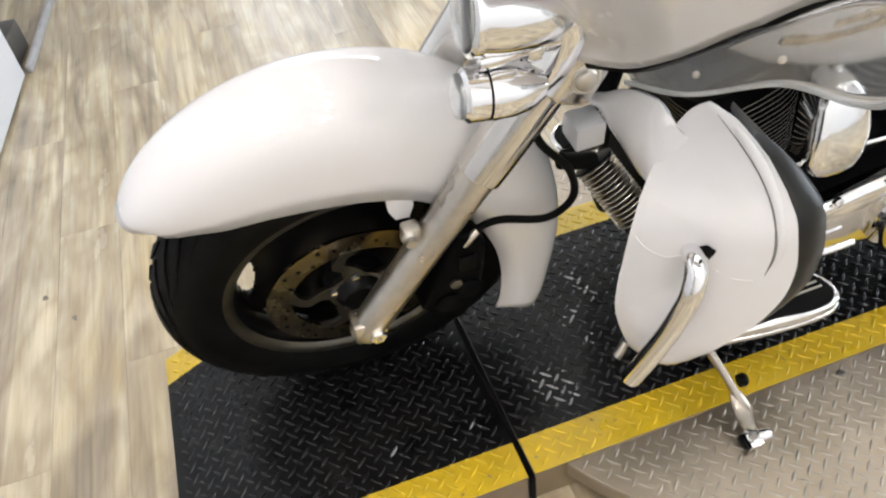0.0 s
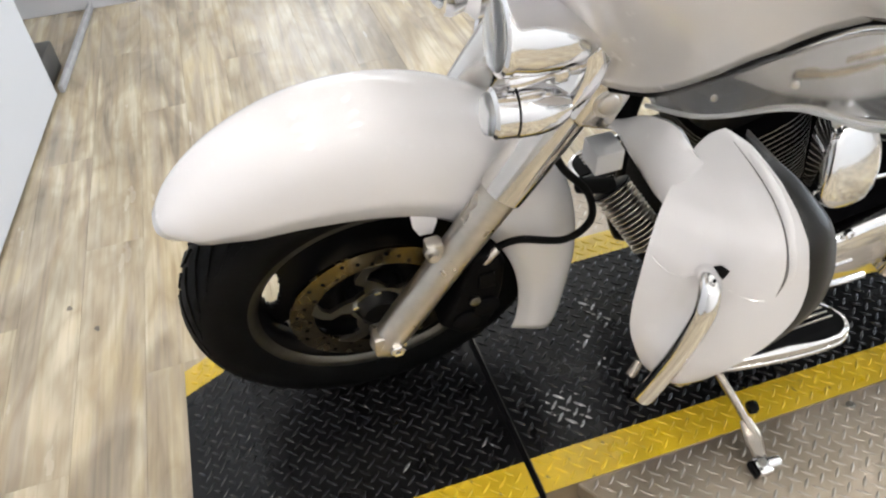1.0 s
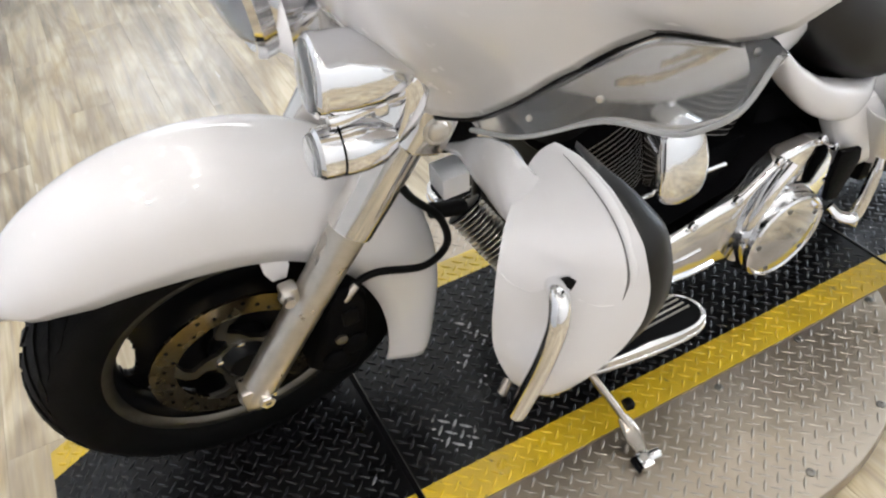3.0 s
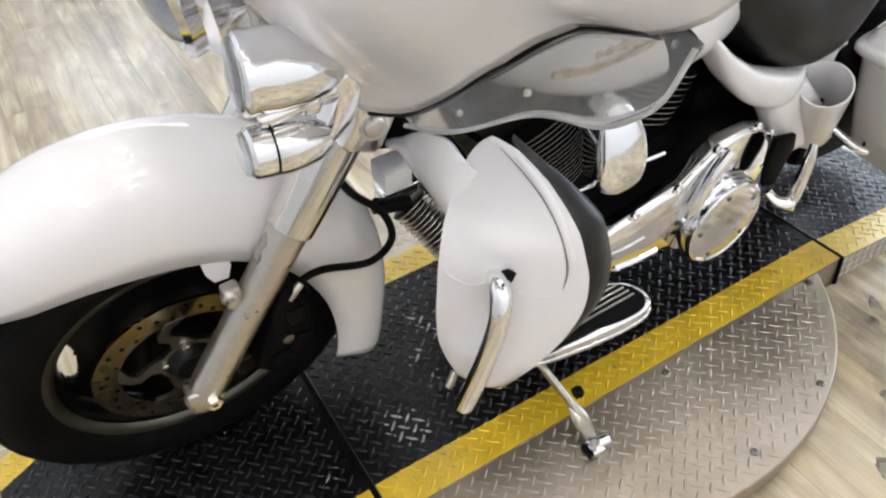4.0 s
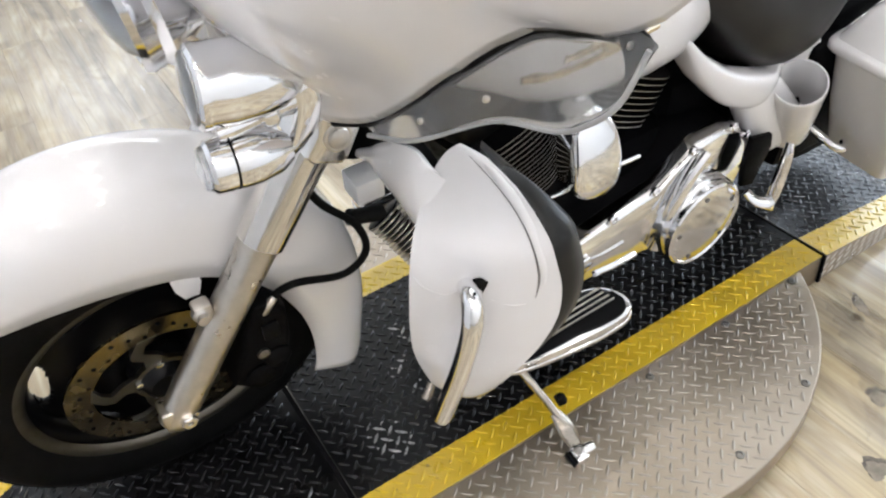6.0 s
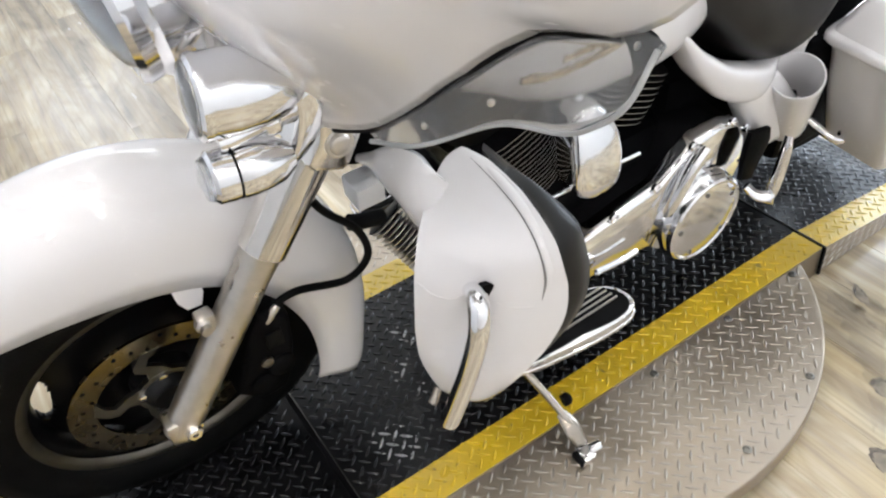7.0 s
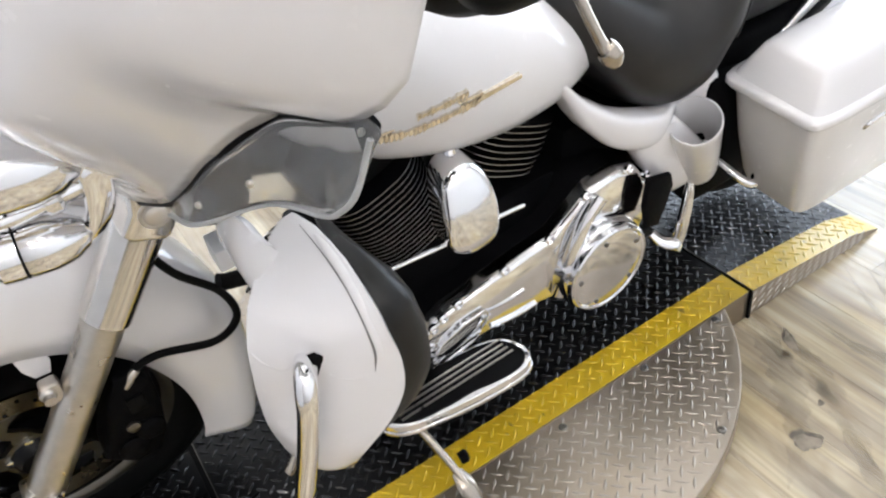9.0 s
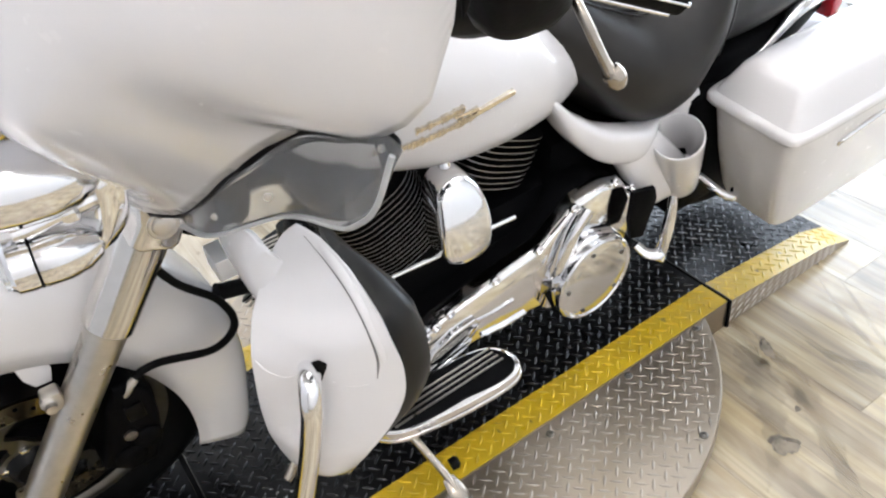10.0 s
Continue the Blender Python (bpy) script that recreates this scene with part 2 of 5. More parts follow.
    rr = nt.nodes.new("ShaderNodeMapRange")
    rr.inputs["To Min"].default_value, rr.inputs["To Max"].default_value = 0.17, 0.32
    nt.links.new(tex(6, (3, 0.6, 1)), rr.inputs["Value"])
    nt.links.new(rr.outputs[0], b.inputs["Roughness"])
    bp = nt.nodes.new("ShaderNodeBump")
    bp.inputs["Strength"].default_value, bp.inputs["Distance"].default_value = 0.15, 0.001
    nt.links.new(tex(20, (9, 0.4, 1), 5), bp.inputs["Height"])
    nt.links.new(bp.outputs[0], b.inputs["Normal"])
    return mat


PLANK_DARK, PLANK_MID, PLANK_TAN, PLANK_PALE = (0.36, 0.305, 0.22), (0.465, 0.40, 0.297), (0.54, 0.458, 0.312), (0.64, 0.57, 0.42)
PLANK = plank_material()


# ---- mesh helpers ----
def part(name, bm, mat, parent=None, label="", smooth=35, mats=()):
    me = bpy.data.meshes.new(name)
    bmesh.ops.recalc_face_normals(bm, faces=bm.faces)
    bm.to_mesh(me)
    bm.free()
    for m in (mat, *mats):
        me.materials.append(m)
    if smooth:
        me.shade_smooth()
        me.set_sharp_from_angle(angle=radians(smooth))
    ob = new(name, me)
    if parent:
        ob.parent = parent
    if label:
        ob["label"] = label
    return ob


def curve_points(pts, n=8):
    """Catmull-Rom through pts (tuples of any length)."""
    p = [np.array(q, float) for q in pts]
    p = [2 * p[0] - p[1], *p, 2 * p[-1] - p[-2]]
    out = []
    for a, b, c, d in zip(p, p[1:], p[2:], p[3:]):
        for k in range(n):
            t = k / n
            out.append(0.5 * (2 * b + (c - a) * t + (2 * a - 5 * b + 4 * c - d) * t * t + (3 * b - a - 3 * c + d) * t ** 3))
    return out + [p[-2]]


def add_loft(bm, rings, cap=True, closed=True):
    vs = [[bm.verts.new(tuple(map(float, p))) for p in r] for r in rings]
    n = len(vs[0])
    for a, b in zip(vs, vs[1:]):
        for k in range(n if closed else n - 1):
            q = (k + 1) % n
            bm.faces.new((a[k], a[q], b[q], b[k]))
    if cap and closed:
        bm.faces.new(vs[0][::-1])
        bm.faces.new(vs[-1])
    return bm


def loft(rings, cap=True, closed=True):
    return add_loft(bmesh.new(), rings, cap, closed)


def frames_along(pts):
    """Position and two normals along a polyline, carried without twist."""
    pts = [Vector(tuple(map(float, p[:3]))) for p in pts]
    out, up = [], None
    for k, p in enumerate(pts):
        t = (pts[min(k + 1, len(pts) - 1)] - pts[max(k - 1, 0)]).normalized()
        if up is None:
            up = Vector((0, 0, 1)) if abs(t.z) < 0.9 else Vector((0, 1, 0))
        up = (up - t * up.dot(t)).normalized()
        out.append((p, up, t.cross(up).normalized()))
    return out


def add_tube(bm, pts, r, seg=12, n=8, flat=1.0):
    """A tube through pts; a fourth number of a point is its own radius."""
    c = curve_points(pts, n) if n > 1 else [np.array(q, float) for q in pts]
    rings = []
    for (p, u, v), q in zip(frames_along(c), c):
        rad = q[3] if len(q) > 3 else r
        rings.append([p + (u * math.cos(a) * flat + v * math.sin(a)) * rad for a in (2 * math.pi * k / seg for k in range(seg))])
    return add_loft(bm, rings)


def tube(pts, r, seg=12, n=8, flat=1.0):
    return add_tube(bmesh.new(), pts, r, seg, n, flat)


def add_lathe(bm, profile, m=None, seg=32, cap=True):
    """profile: (radius, height) pairs, turned round the local z axis, then moved by m."""
    m = m or Matrix()
    rings = [[m @ Vector((max(r, 1e-4) * math.cos(a), max(r, 1e-4) * math.sin(a), h)) for a in (2 * math.pi * k / seg for k in range(seg))] for r, h in profile]
    return add_loft(bm, rings, cap)


def lathe(profile, m=None, seg=32, cap=True):
    return add_lathe(bmesh.new(), profile, m, seg, cap)


def add_prism(bm, outline, h0, h1, m=None, bevel=0.0):
    """An outline in local xy between heights h0 and h1, its top edge rounded by bevel."""
    m = m or Matrix()
    c = np.mean(np.array(outline, float), axis=0)

    def ring(h, inset):
        out = []
        for p in outline:
            d = np.array(p, float) - c
            ln = max(np.linalg.norm(d), 1e-6)
            q = c + d * max(0.0, 1 - inset / ln)
            out.append(m @ Vector((q[0], q[1], h)))
        return out
    rings = [ring(h0, 0), ring(h1, 0)]
    if bevel:
        s = 1 if h1 > h0 else -1
        rings = [ring(h0, 0)] + [ring(h1 - s * bevel * (1 - math.sin(a)), bevel * (1 - math.cos(a))) for a in (0, 0.5, 1.0, math.pi / 2)]
    return add_loft(bm, rings)


def prism(outline, h0, h1, m=None, bevel=0.0):
    return add_prism(bmesh.new(), outline, h0, h1, m, bevel)


def add_box(bm, x0, x1, y0, y1, z0, z1, bevel=0.0, m=None):
    r = bmesh.ops.create_cube(bm, size=1, matrix=(m or Matrix()) @ Matrix.Translation(((x0 + x1) / 2, (y0 + y1) / 2, (z0 + z1) / 2)) @ Matrix.Diagonal((x1 - x0, y1 - y0, z1 - z0, 1)))
    if bevel:
        es = {e for v in r["verts"] for e in v.link_edges}
        bmesh.ops.bevel(bm, geom=list(es), offset=bevel, segments=2, affect="EDGES", profile=0.5)
    return bm


def box(*a, **k):
    return add_box(bmesh.new(), *a, **k)


def super_ring(c, u, v, ru, rv, p=2.5, n=32, ru2=None, rv2=None):
    """A rounded-rectangle ring round c in the directions u, v; ru2, rv2: the half sizes on the negative sides."""
    c, u, v = Vector(c), Vector(u), Vector(v)
    out = []
    for k in range(n):
        a = 2 * math.pi * k / n
        x, y = math.cos(a), math.sin(a)
        x, y = math.copysign(abs(x) ** (2 / p), x), math.copysign(abs(y) ** (2 / p), y)
        out.append(c + u * x * (ru if x >= 0 or ru2 is None else ru2) + v * y * (rv if y >= 0 or rv2 is None else rv2))
    return out


def interp(table, x):
    """Smooth interpolation in rows (x, a, b, ...)."""
    xs = [r[0] for r in table]
    x = min(max(x, xs[0]), xs[-1])
    k = max(0, min(len(xs) - 2, sum(1 for q in xs if q <= x) - 1))
    t = (x - xs[k]) / (xs[k + 1] - xs[k])
    g = lambda j: np.array(table[max(0, min(len(xs) - 1, j))][1:], float)
    a, b, c, d = g(k - 1), g(k), g(k + 1), g(k + 2)
    return 0.5 * (2 * b + (c - a) * t + (2 * a - 5 * b + 4 * c - d) * t * t + (3 * b - a - 3 * c + d) * t ** 3)


def axis_pose(p, d):
    """A pose at p whose z axis points along d."""
    return Matrix.Translation(p) @ Vector(d).to_track_quat("Z", "Y").to_matrix().to_4x4()


def solid(ob, t, offset=-1.0):
    md = ob.modifiers.new("thickness", "SOLIDIFY")
    md.thickness, md.offset = t, offset
    return ob


def empty(name, m):
    ob = new(name)
    ob.empty_display_size = 0.1
    ob.matrix_world = m
    return ob


# ---- the room ----
X0, X1, Y0, Y1 = -4.0, 4.3, -2.75, 5.0
NW = (0.05, 0.95, 1.2, 2.0)  # the north window: left, right, sill, head
floor = tagged(part("floor", box(X0, X1, Y0, Y1, -0.10, -0.004), PLANK, smooth=0), "washed oak vinyl plank floor with pale and dark streaks", "floor", kind="structure")
ceiling = tagged(part("ceiling", box(X0, X1, Y0, Y1, CEIL, CEIL + 0.1), CEILING, smooth=0), "plain white painted ceiling", "ceiling", kind="structure")
bm = bmesh.new()
add_box(bm, X0, NW[0], Y1, Y1 + 0.15, 0, CEIL)
add_box(bm, NW[1], X1, Y1, Y1 + 0.15, 0, CEIL)
add_box(bm, NW[0], NW[1], Y1, Y1 + 0.15, NW[3], CEIL)
add_box(bm, NW[0], NW[1], Y1, Y1 + 0.15, 0, NW[2])
tagged(part("wall_north", bm, WALL, smooth=0), "white painted wall with a window", "wall", kind="structure")
tagged(part("backdrop", box(NW[0] - 0.6, NW[1] + 0.6, Y1 + 0.5, Y1 + 0.52, NW[2] - 0.5, NW[3] + 0.5), DAYLIGHT, smooth=0), "bright overcast daylight outside the window", "backdrop", kind="structure")
# unseen wall, set close behind the camera to bounce light onto the bike
tagged(part("wall_south", box(X0, X1, Y0 - 0.15, Y0, 0, CEIL), WALL, smooth=0), "unseen plain white painted wall", "wall", kind="structure")
tagged(part("wall_west", box(X0 - 0.15, X0, Y0, Y1, 0, CEIL), WALL, smooth=0), "unseen plain white painted wall", "wall", kind="structure")
bm = bmesh.new()
add_box(bm, X1, X1 + 0.15, Y0, -1.3, 0, CEIL)
add_box(bm, X1, X1 + 0.15, 3.1, Y1, 0, CEIL)
add_box(bm, X1, X1 + 0.15, -1.3, 3.1, 2.52, CEIL)
add_box(bm, X1, X1 + 0.15, -1.3, 3.1, 0, 0.25)
tagged(part("wall_east", bm, WALL, smooth=0), "white wall with a wide shop window", "wall", kind="structure")
tagged(part("backdrop", box(X1 + 0.8, X1 + 0.82, -3.0, 5.0, 0, 4.0), DAYLIGHT, smooth=0), "bright overcast daylight outside the window", "backdrop", kind="structure")

# white partition along the walkway, with a low opening
SKEW = pose(-0.725, 1.80, 0, 0, 0, -5.5)
bm = bmesh.new()
add_box(bm, -0.12, 0.0, -3.2, 0.0, 0.012, 2.2, 0.003, SKEW)
tagged(part("partition_wall", bm, CABINET, smooth=0), "white laminate partition panel scuffed near the floor", "wall", kind="structure")
tagged(part("wall_recess", box(-0.75, -0.73, -0.1, 0.9, 0, 2.2, m=SKEW), WALL, smooth=0), "white wall at the back of an alcove", "wall", kind="structure")
tagged(part("threshold_trim", box(0.0, 0.018, 0.03, 0.80, 0.0, 0.030, 0.004, m=SKEW), TRIM_GREY), "narrow grey floor trim across the alcove", "trim", kind="structure")
bm = bmesh.new()
add_box(bm, -0.75, 0.20, 0.80, 1.0, 0.0, 2.2, 0.004, SKEW)
tagged(part("pillar", bm, CABINET, smooth=0), "white boxed pillar at the end of the alcove", "pillar", kind="structure")
tagged(part("storage_box", box(-0.34, -0.03, 0.06, 0.26, 0.0, 0.11, 0.008, SKEW), DARK_BOX), "dark grey plastic box on the alcove floor", "box")

for lx, ly in LAMPS:
    dl = part("ceiling_downlight", lathe([(0.080, 0.0), (0.083, -0.008), (0.064, -0.012), (0.060, -0.004)], pose(lx, ly, CEIL)), WALL)
    part("lamp_lens", lathe([(0.058, 0.0), (0.058, -0.006), (0.03, -0.008)], pose(lx, ly, CEIL)), BULB, dl, "lit round lamp lens")
    tagged(dl, "round white recessed ceiling downlight, lit", "lamp", "ceiling downlights")

# unseen glowing panels, added so the far floor picks up glare
for lx, ly in ((1.75, 3.85), (0.75, 4.62)):
    lp = part("ceiling_panel_light", box(lx - 0.65, lx + 0.65, ly - 0.35, ly + 0.35, CEIL - 0.03, CEIL - 0.001, 0.004), WALL, smooth=0)
    part("diffuser", box(lx - 0.62, lx + 0.62, ly - 0.32, ly + 0.32, CEIL - 0.034, CEIL - 0.0305), PANEL, lp, "glowing white face of the added panel", smooth=0)
    tagged(lp, "unseen flat white ceiling panel, lit, added for floor glare", "lamp", "ceiling panel lights")

# ---- turntable and ramps ----
DECK, TH = 0.075, 0.004
JA, JB = 0.258, 1.372
YN, YF, YB = -0.302, 0.292, 0.073
FRONT_END, REAR_END = -0.352, 1.823
DISC = (0.81, -0.02, 0.568)


def lozenge(bm, x, y, ang, z, mat, half=0.0146, wide=0.0031, high=0.0022):
    c, s = math.cos(ang), math.sin(ang)

    def at(a, b, h):
        X, Y = x + a * half * c - b * wide * s, y + a * half * s + b * wide * c
        return bm.verts.new((X, Y, (z(X) if callable(z) else z) + h))
    low = [at(a, b, -0.0004) for a, b in ((-1, 0), (-0.35, -1), (0.35, -1), (1, 0), (0.35, 1), (-0.35, 1))]
    top = [at(a * 0.72, b * 0.42, high) for a, b in ((-1, 0), (-0.35, -1), (0.35, -1), (1, 0), (0.35, 1), (-0.35, 1))]
    for k in range(6):
        bm.faces.new((low[k], low[(k + 1) % 6], top[(k + 1) % 6], top[k])).material_index = mat
    bm.faces.new(top).material_index = mat


def tread(name, parent, inside, z, label, mats, pick=lambda x, y: 0, pitch=0.0212, centre=(0.81, 0.0), reach=1.3, turn=45, high=0.0022):
    bm = bmesh.new()
    n = int(reach / pitch)
    t = radians(turn)
    for i in range(-n, n + 1):
        for j in range(-n, n + 1):
            x = centre[0] + (i * math.cos(t) - j * math.sin(t)) * pitch
            y = centre[1] + (i * math.sin(t) + j * math.cos(t)) * pitch
            if inside(x, y):
                lozenge(bm, x, y, t if (i + j) % 2 else t + math.pi / 2, z, pick(x, y), high=high)
    if len(mats) > 1:
        for yc in (YN + YB, YF - YB):
            bmesh.ops.bisect_plane(bm, geom=[*bm.verts, *bm.edges, *bm.faces], plane_co=(0, yc, 0), plane_no=(0, 1, 0))
        for f in bm.faces:
            c = f.calc_center_median()
            f.material_index = pick(c.x, c.y)
    ob = part(name, bm, mats[0], parent, label, smooth=85, mats=mats[1:])
    ob["kind"] = "stuff"
    return ob


band = lambda x, y: 1 if (y < YN + YB or y > YF - YB) else 0
DECK_MATS = (BLACK_DECK, YELLOW_DECK, BARE_PLATE, BLACK_WRINKLE)
TREAD_MATS = (BLACK_TREAD, YELLOW_TREAD, WORN)
RUBBED = ((0.368, -0.150, 0.034, 0.052, 20), (0.195, -0.177, 0.010, 0.016, 0), (0.466, -0.008, 0.030, 0.010, 40), (0.470, -0.074, 0.020, 0.012, 10), (0.052, -0.165, 0.014, 0.010, 0), (0.52, 0.06, 0.012, 0.05, 15))


def rubbed_band(x, y):
    """Yellow at the edges, bare metal where shoes and tyres have rubbed the bars, black elsewhere."""
    for cx, cy, rx, ry, turn in RUBBED:
        c, q = math.cos(radians(turn)), math.sin(radians(turn))
        u, v = (x - cx) * c + (y - cy) * q, (y - cy) * c - (x - cx) * q
        if (u / rx) ** 2 + (v / ry) ** 2 < 1 + 0.25 * math.sin(310 * x + 170 * y):
            return 2
    return band(x, y)




def deck_plate(name, x0, x1, zf, n, parent=None):
    """A painted plate with bare sides down to the floor; zf gives the top's height along x."""
    bm = bmesh.new()
    ys = (YN, YN + YB, YF - YB, YF)
    xs = [x0 + (x1 - x0) * k / n for k in range(n + 1)]
    top = [[bm.verts.new((x, y, zf(x))) for y in ys] for x in xs]
    bot = [[bm.verts.new((x, y, 0.001)) for y in (YN, YF)] for x in xs]
    for k in range(n):
        for j in range(3):
            bm.faces.new((top[k][j], top[k + 1][j], top[k + 1][j + 1], top[k][j + 1])).material_index = (1, 0, 1)[j]
        bm.faces.new((top[k][0], bot[k][0], bot[k + 1][0], top[k + 1][0])).material_index = 2
        bm.faces.new((top[k][3], top[k + 1][3], bot[k + 1][1], bot[k][1])).material_index = 2
    for k in (0, n):
        bm.faces.new((top[k][0], top[k][1], top[k][2], top[k][3], bot[k][1], bot[k][0])).material_index = 3
    return part(name, bm, DECK_MATS[0], parent, smooth=0, mats=DECK_MATS[1:])


def front_height(x):
    return DECK + 0.001 if x > -0.20 else max(0.006, DECK + 0.001 - (-0.20 - x) * 0.46)


def rear_height(x):
    if x < JB + 0.35:
        return DECK - (x - JB) * 0.10
    return max(0.006, DECK - 0.035 - (x - JB - 0.35) * 0.34)


turntable = tagged(empty("turntable", pose(0, 0, 0)), "round bare aluminium tread plate turntable with painted track across it", "turntable")
bm = bmesh.new()
dx, dy, dr = DISC
add_lathe(bm, [(dr - 0.012, DECK - 0.040), (dr, DECK - 0.036), (dr, DECK - 0.004), (dr - 0.002, DECK - 0.001), (dr - 0.006, DECK)], Matrix.Translation((dx, dy, 0)), 128)
disc = part("disc", bm, BARE_PLATE, turntable, "bare aluminium tread plate disc", smooth=30)
part("base_ring", lathe([(dr - 0.06, 0.0), (dr - 0.06, DECK - 0.041)], Matrix.Translation((dx, dy, 0)), 96), BLACK_WRINKLE, turntable, "dark steel ring under the disc")
tread("tread", disc, lambda x, y: math.hypot(x - dx, y - dy) < dr - 0.012 and not (YN - 0.008 < y < YF + 0.008), DECK, "raised bright tread bars", (BARE_TREAD,), high=0.0017)
track = deck_plate("track", JA, JB, lambda x: DECK + 0.004, 1, turntable)
track["label"] = "black tread plate track with yellow edges"
tread("tread", track, lambda x, y: JA + 0.012 < x < JB - 0.012 and YN + 0.015 < y < YF - 0.015, DECK + 0.004, "raised tread bars rubbed bright, with window glare coloured in on the ramp", TREAD_MATS, rubbed_band)
for sx, sy in ((1.061, -0.316), (0.847, -0.326), (1.062, -0.508), (0.848, -0.545), (1.262, -0.312), (0.60, -0.52)):
    sc = part("screw", lathe([(0.0085, 0), (0.0085, 0.002), (0.006, 0.0035), (0.0035, 0.0035), (0.003, 0.0022)], pose(sx, sy, DECK), 14), STEEL, turntable, "zinc button-head screw")

ramp_front = tagged(empty("ramp", pose(0, 0, 0)), "black tread plate end ramp with yellow edges under the front wheel", "ramp", "turntable ramps")
rf = deck_plate("plate", FRONT_END, JA - 0.012, front_height, 24, ramp_front)
tread("tread", rf, lambda x, y: FRONT_END + 0.015 < x < JA - 0.022 and YN + 0.015 < y < YF - 0.015, front_height, "raised black tread bars", TREAD_MATS, rubbed_band)
ramp_rear = tagged(empty("ramp", pose(0, 0, 0)), "black tread plate ramp with yellow edges and bare sides", "ramp", "turntable ramps")
rr = deck_plate("plate", JB + 0.008, REAR_END, rear_height, 24, ramp_rear)
# only this ramp takes the tread colours with glare in them
tread("tread", rr, lambda x, y: JB + 0.02 < x < REAR_END - 0.012 and YN + 0.015 < y < YF - 0.015, rear_height, "raised tread bars rubbed bright, with window glare coloured in on the ramp", (SCUFF_GLARE_TREAD, GLARE_YELLOW), band)
for par, x0, x1 in ((ramp_rear, JB + 0.02, REAR_END - 0.06),):
    bm = bmesh.new()
    x = x0
    while x < x1:
        for row in (0.2, 0.5, 0.8):
            z = rear_height(x) * row
            lo = [bm.verts.new((x + u * 0.011, YN - d, z + w * 0.009)) for u, w, d in ((-1, -1, -0.0004), (0.25, -0.25, -0.0004), (1, 1, -0.0004), (-0.25, 0.25, -0.0004))]
            hi = [bm.verts.new((x + u * 0.007, YN - 0.0016, z + w * 0.006)) for u, w in ((-1, -1), (0.25, -0.25), (1, 1), (-0.25, 0.25))]
            for q in range(4):
                bm.faces.new((lo[q], lo[(q + 1) % 4], hi[(q + 1) % 4], hi[q]))
            bm.faces.new(hi)
        x += 0.026
    sd = part("side_tread", bm, SATIN, rr, "raised bars on the bare side", smooth=0)
    sd["kind"] = "stuff"
for nm, x in (("front", JA - 0.0118), ("rear", JB + 0.0008)):
    bm = bmesh.new()
    add_box(bm, x, x + (0.0100 if nm == "front" else 0.007), YN - 0.006, YF, 0.002, DECK + 0.0025)
    js = tagged(part("joint_strip", bm, BLACK_WRINKLE, smooth=0), "black rubber strip in the gap between track and ramp", "strip", "joint strips")
    ex = x + (0.0100 if nm == "front" else 0.007)
    part("metal_edging", box(ex, ex + 0.0018, YN - 0.004, YF, 0.03, DECK + 0.0048, 0.0004), ALLOY_GREY, js, "thin bright metal edging", smooth=0)


def blot(name, x, y, z, rx, ry, turn, mat, parent, seed, label, thick=0.0006, n=26):
    """A thin ragged patch lying on a surface."""
    r = random.Random(seed)
    ph = [r.uniform(0, 6.3) for q in range(4)]
    out = []
    for q in range(n):
        a = 2 * math.pi * q / n
        g = 1 + 0.18 * math.sin(2 * a + ph[0]) + 0.14 * math.sin(3 * a + ph[1]) + 0.10 * math.sin(5 * a + ph[2]) + 0.07 * math.sin(9 * a + ph[3])
        out.append((rx * g * math.cos(a), ry * g * math.sin(a)))
    return part(name, prism(out, -0.0002, thick, pose(x, y, z, 0, 0, turn)), mat, parent, label, smooth=0)


for wx, wy, ax_, ay_, tn, sd_ in ((1.39, -0.40, 0.011, 0.030, -38, 11), (1.21, -0.58, 0.022, 0.026, 10, 12), (1.065, -0.67, 0.020, 0.024, 30, 13), (1.30, -0.545, 0.006, 0.007, 0, 14), (1.70, -0.30, 0.007, 0.006, 0, 15), (-0.62, 0.62, 0.006, 0.010, 0, 16), (-0.55, 0.52, 0.006, 0.009, 0, 17), (0.10, 1.30, 0.012, 0.014, 0, 18)):
    blot("floor_gouge", wx, wy, 0.0, ax_, ay_, tn, KNOT, floor, sd_, "dark rim of a gouge in the vinyl", 0.0004)
    if ax_ > 0.01:
        blot("gouge_bed", wx - 0.004, wy - 0.007, 0.0003, ax_ * 0.86, ay_ * 0.86, tn, SCREED, floor, sd_, "grey screed laid bare by the gouge", 0.0004)

SMEAR = material("worn_in_grime", (0.13, 0.105, 0.08), 0.32, noise=(25, 0.3))
nt = SMEAR.node_tree
nz, rp = nt.nodes.new("ShaderNodeTexNoise"), nt.nodes.new("ShaderNodeMapRange")
nz.inputs["Scale"].default_value, nz.inputs["Detail"].default_value = 11, 3
nt.links.new(nt.nodes.new("ShaderNodeTexCoord").outputs["Object"], nz.inputs["Vector"])
rp.inputs["From Min"].default_value, rp.inputs["From Max"].default_value = 0.34, 0.72
rp.inputs["To Min"].default_value, rp.inputs["To Max"].default_value = 0.04, 0.34
nt.links.new(nz.outputs["Fac"], rp.inputs["Value"])
nt.links.new(rp.outputs["Result"], nt.nodes["Principled BSDF"].inputs["Alpha"])
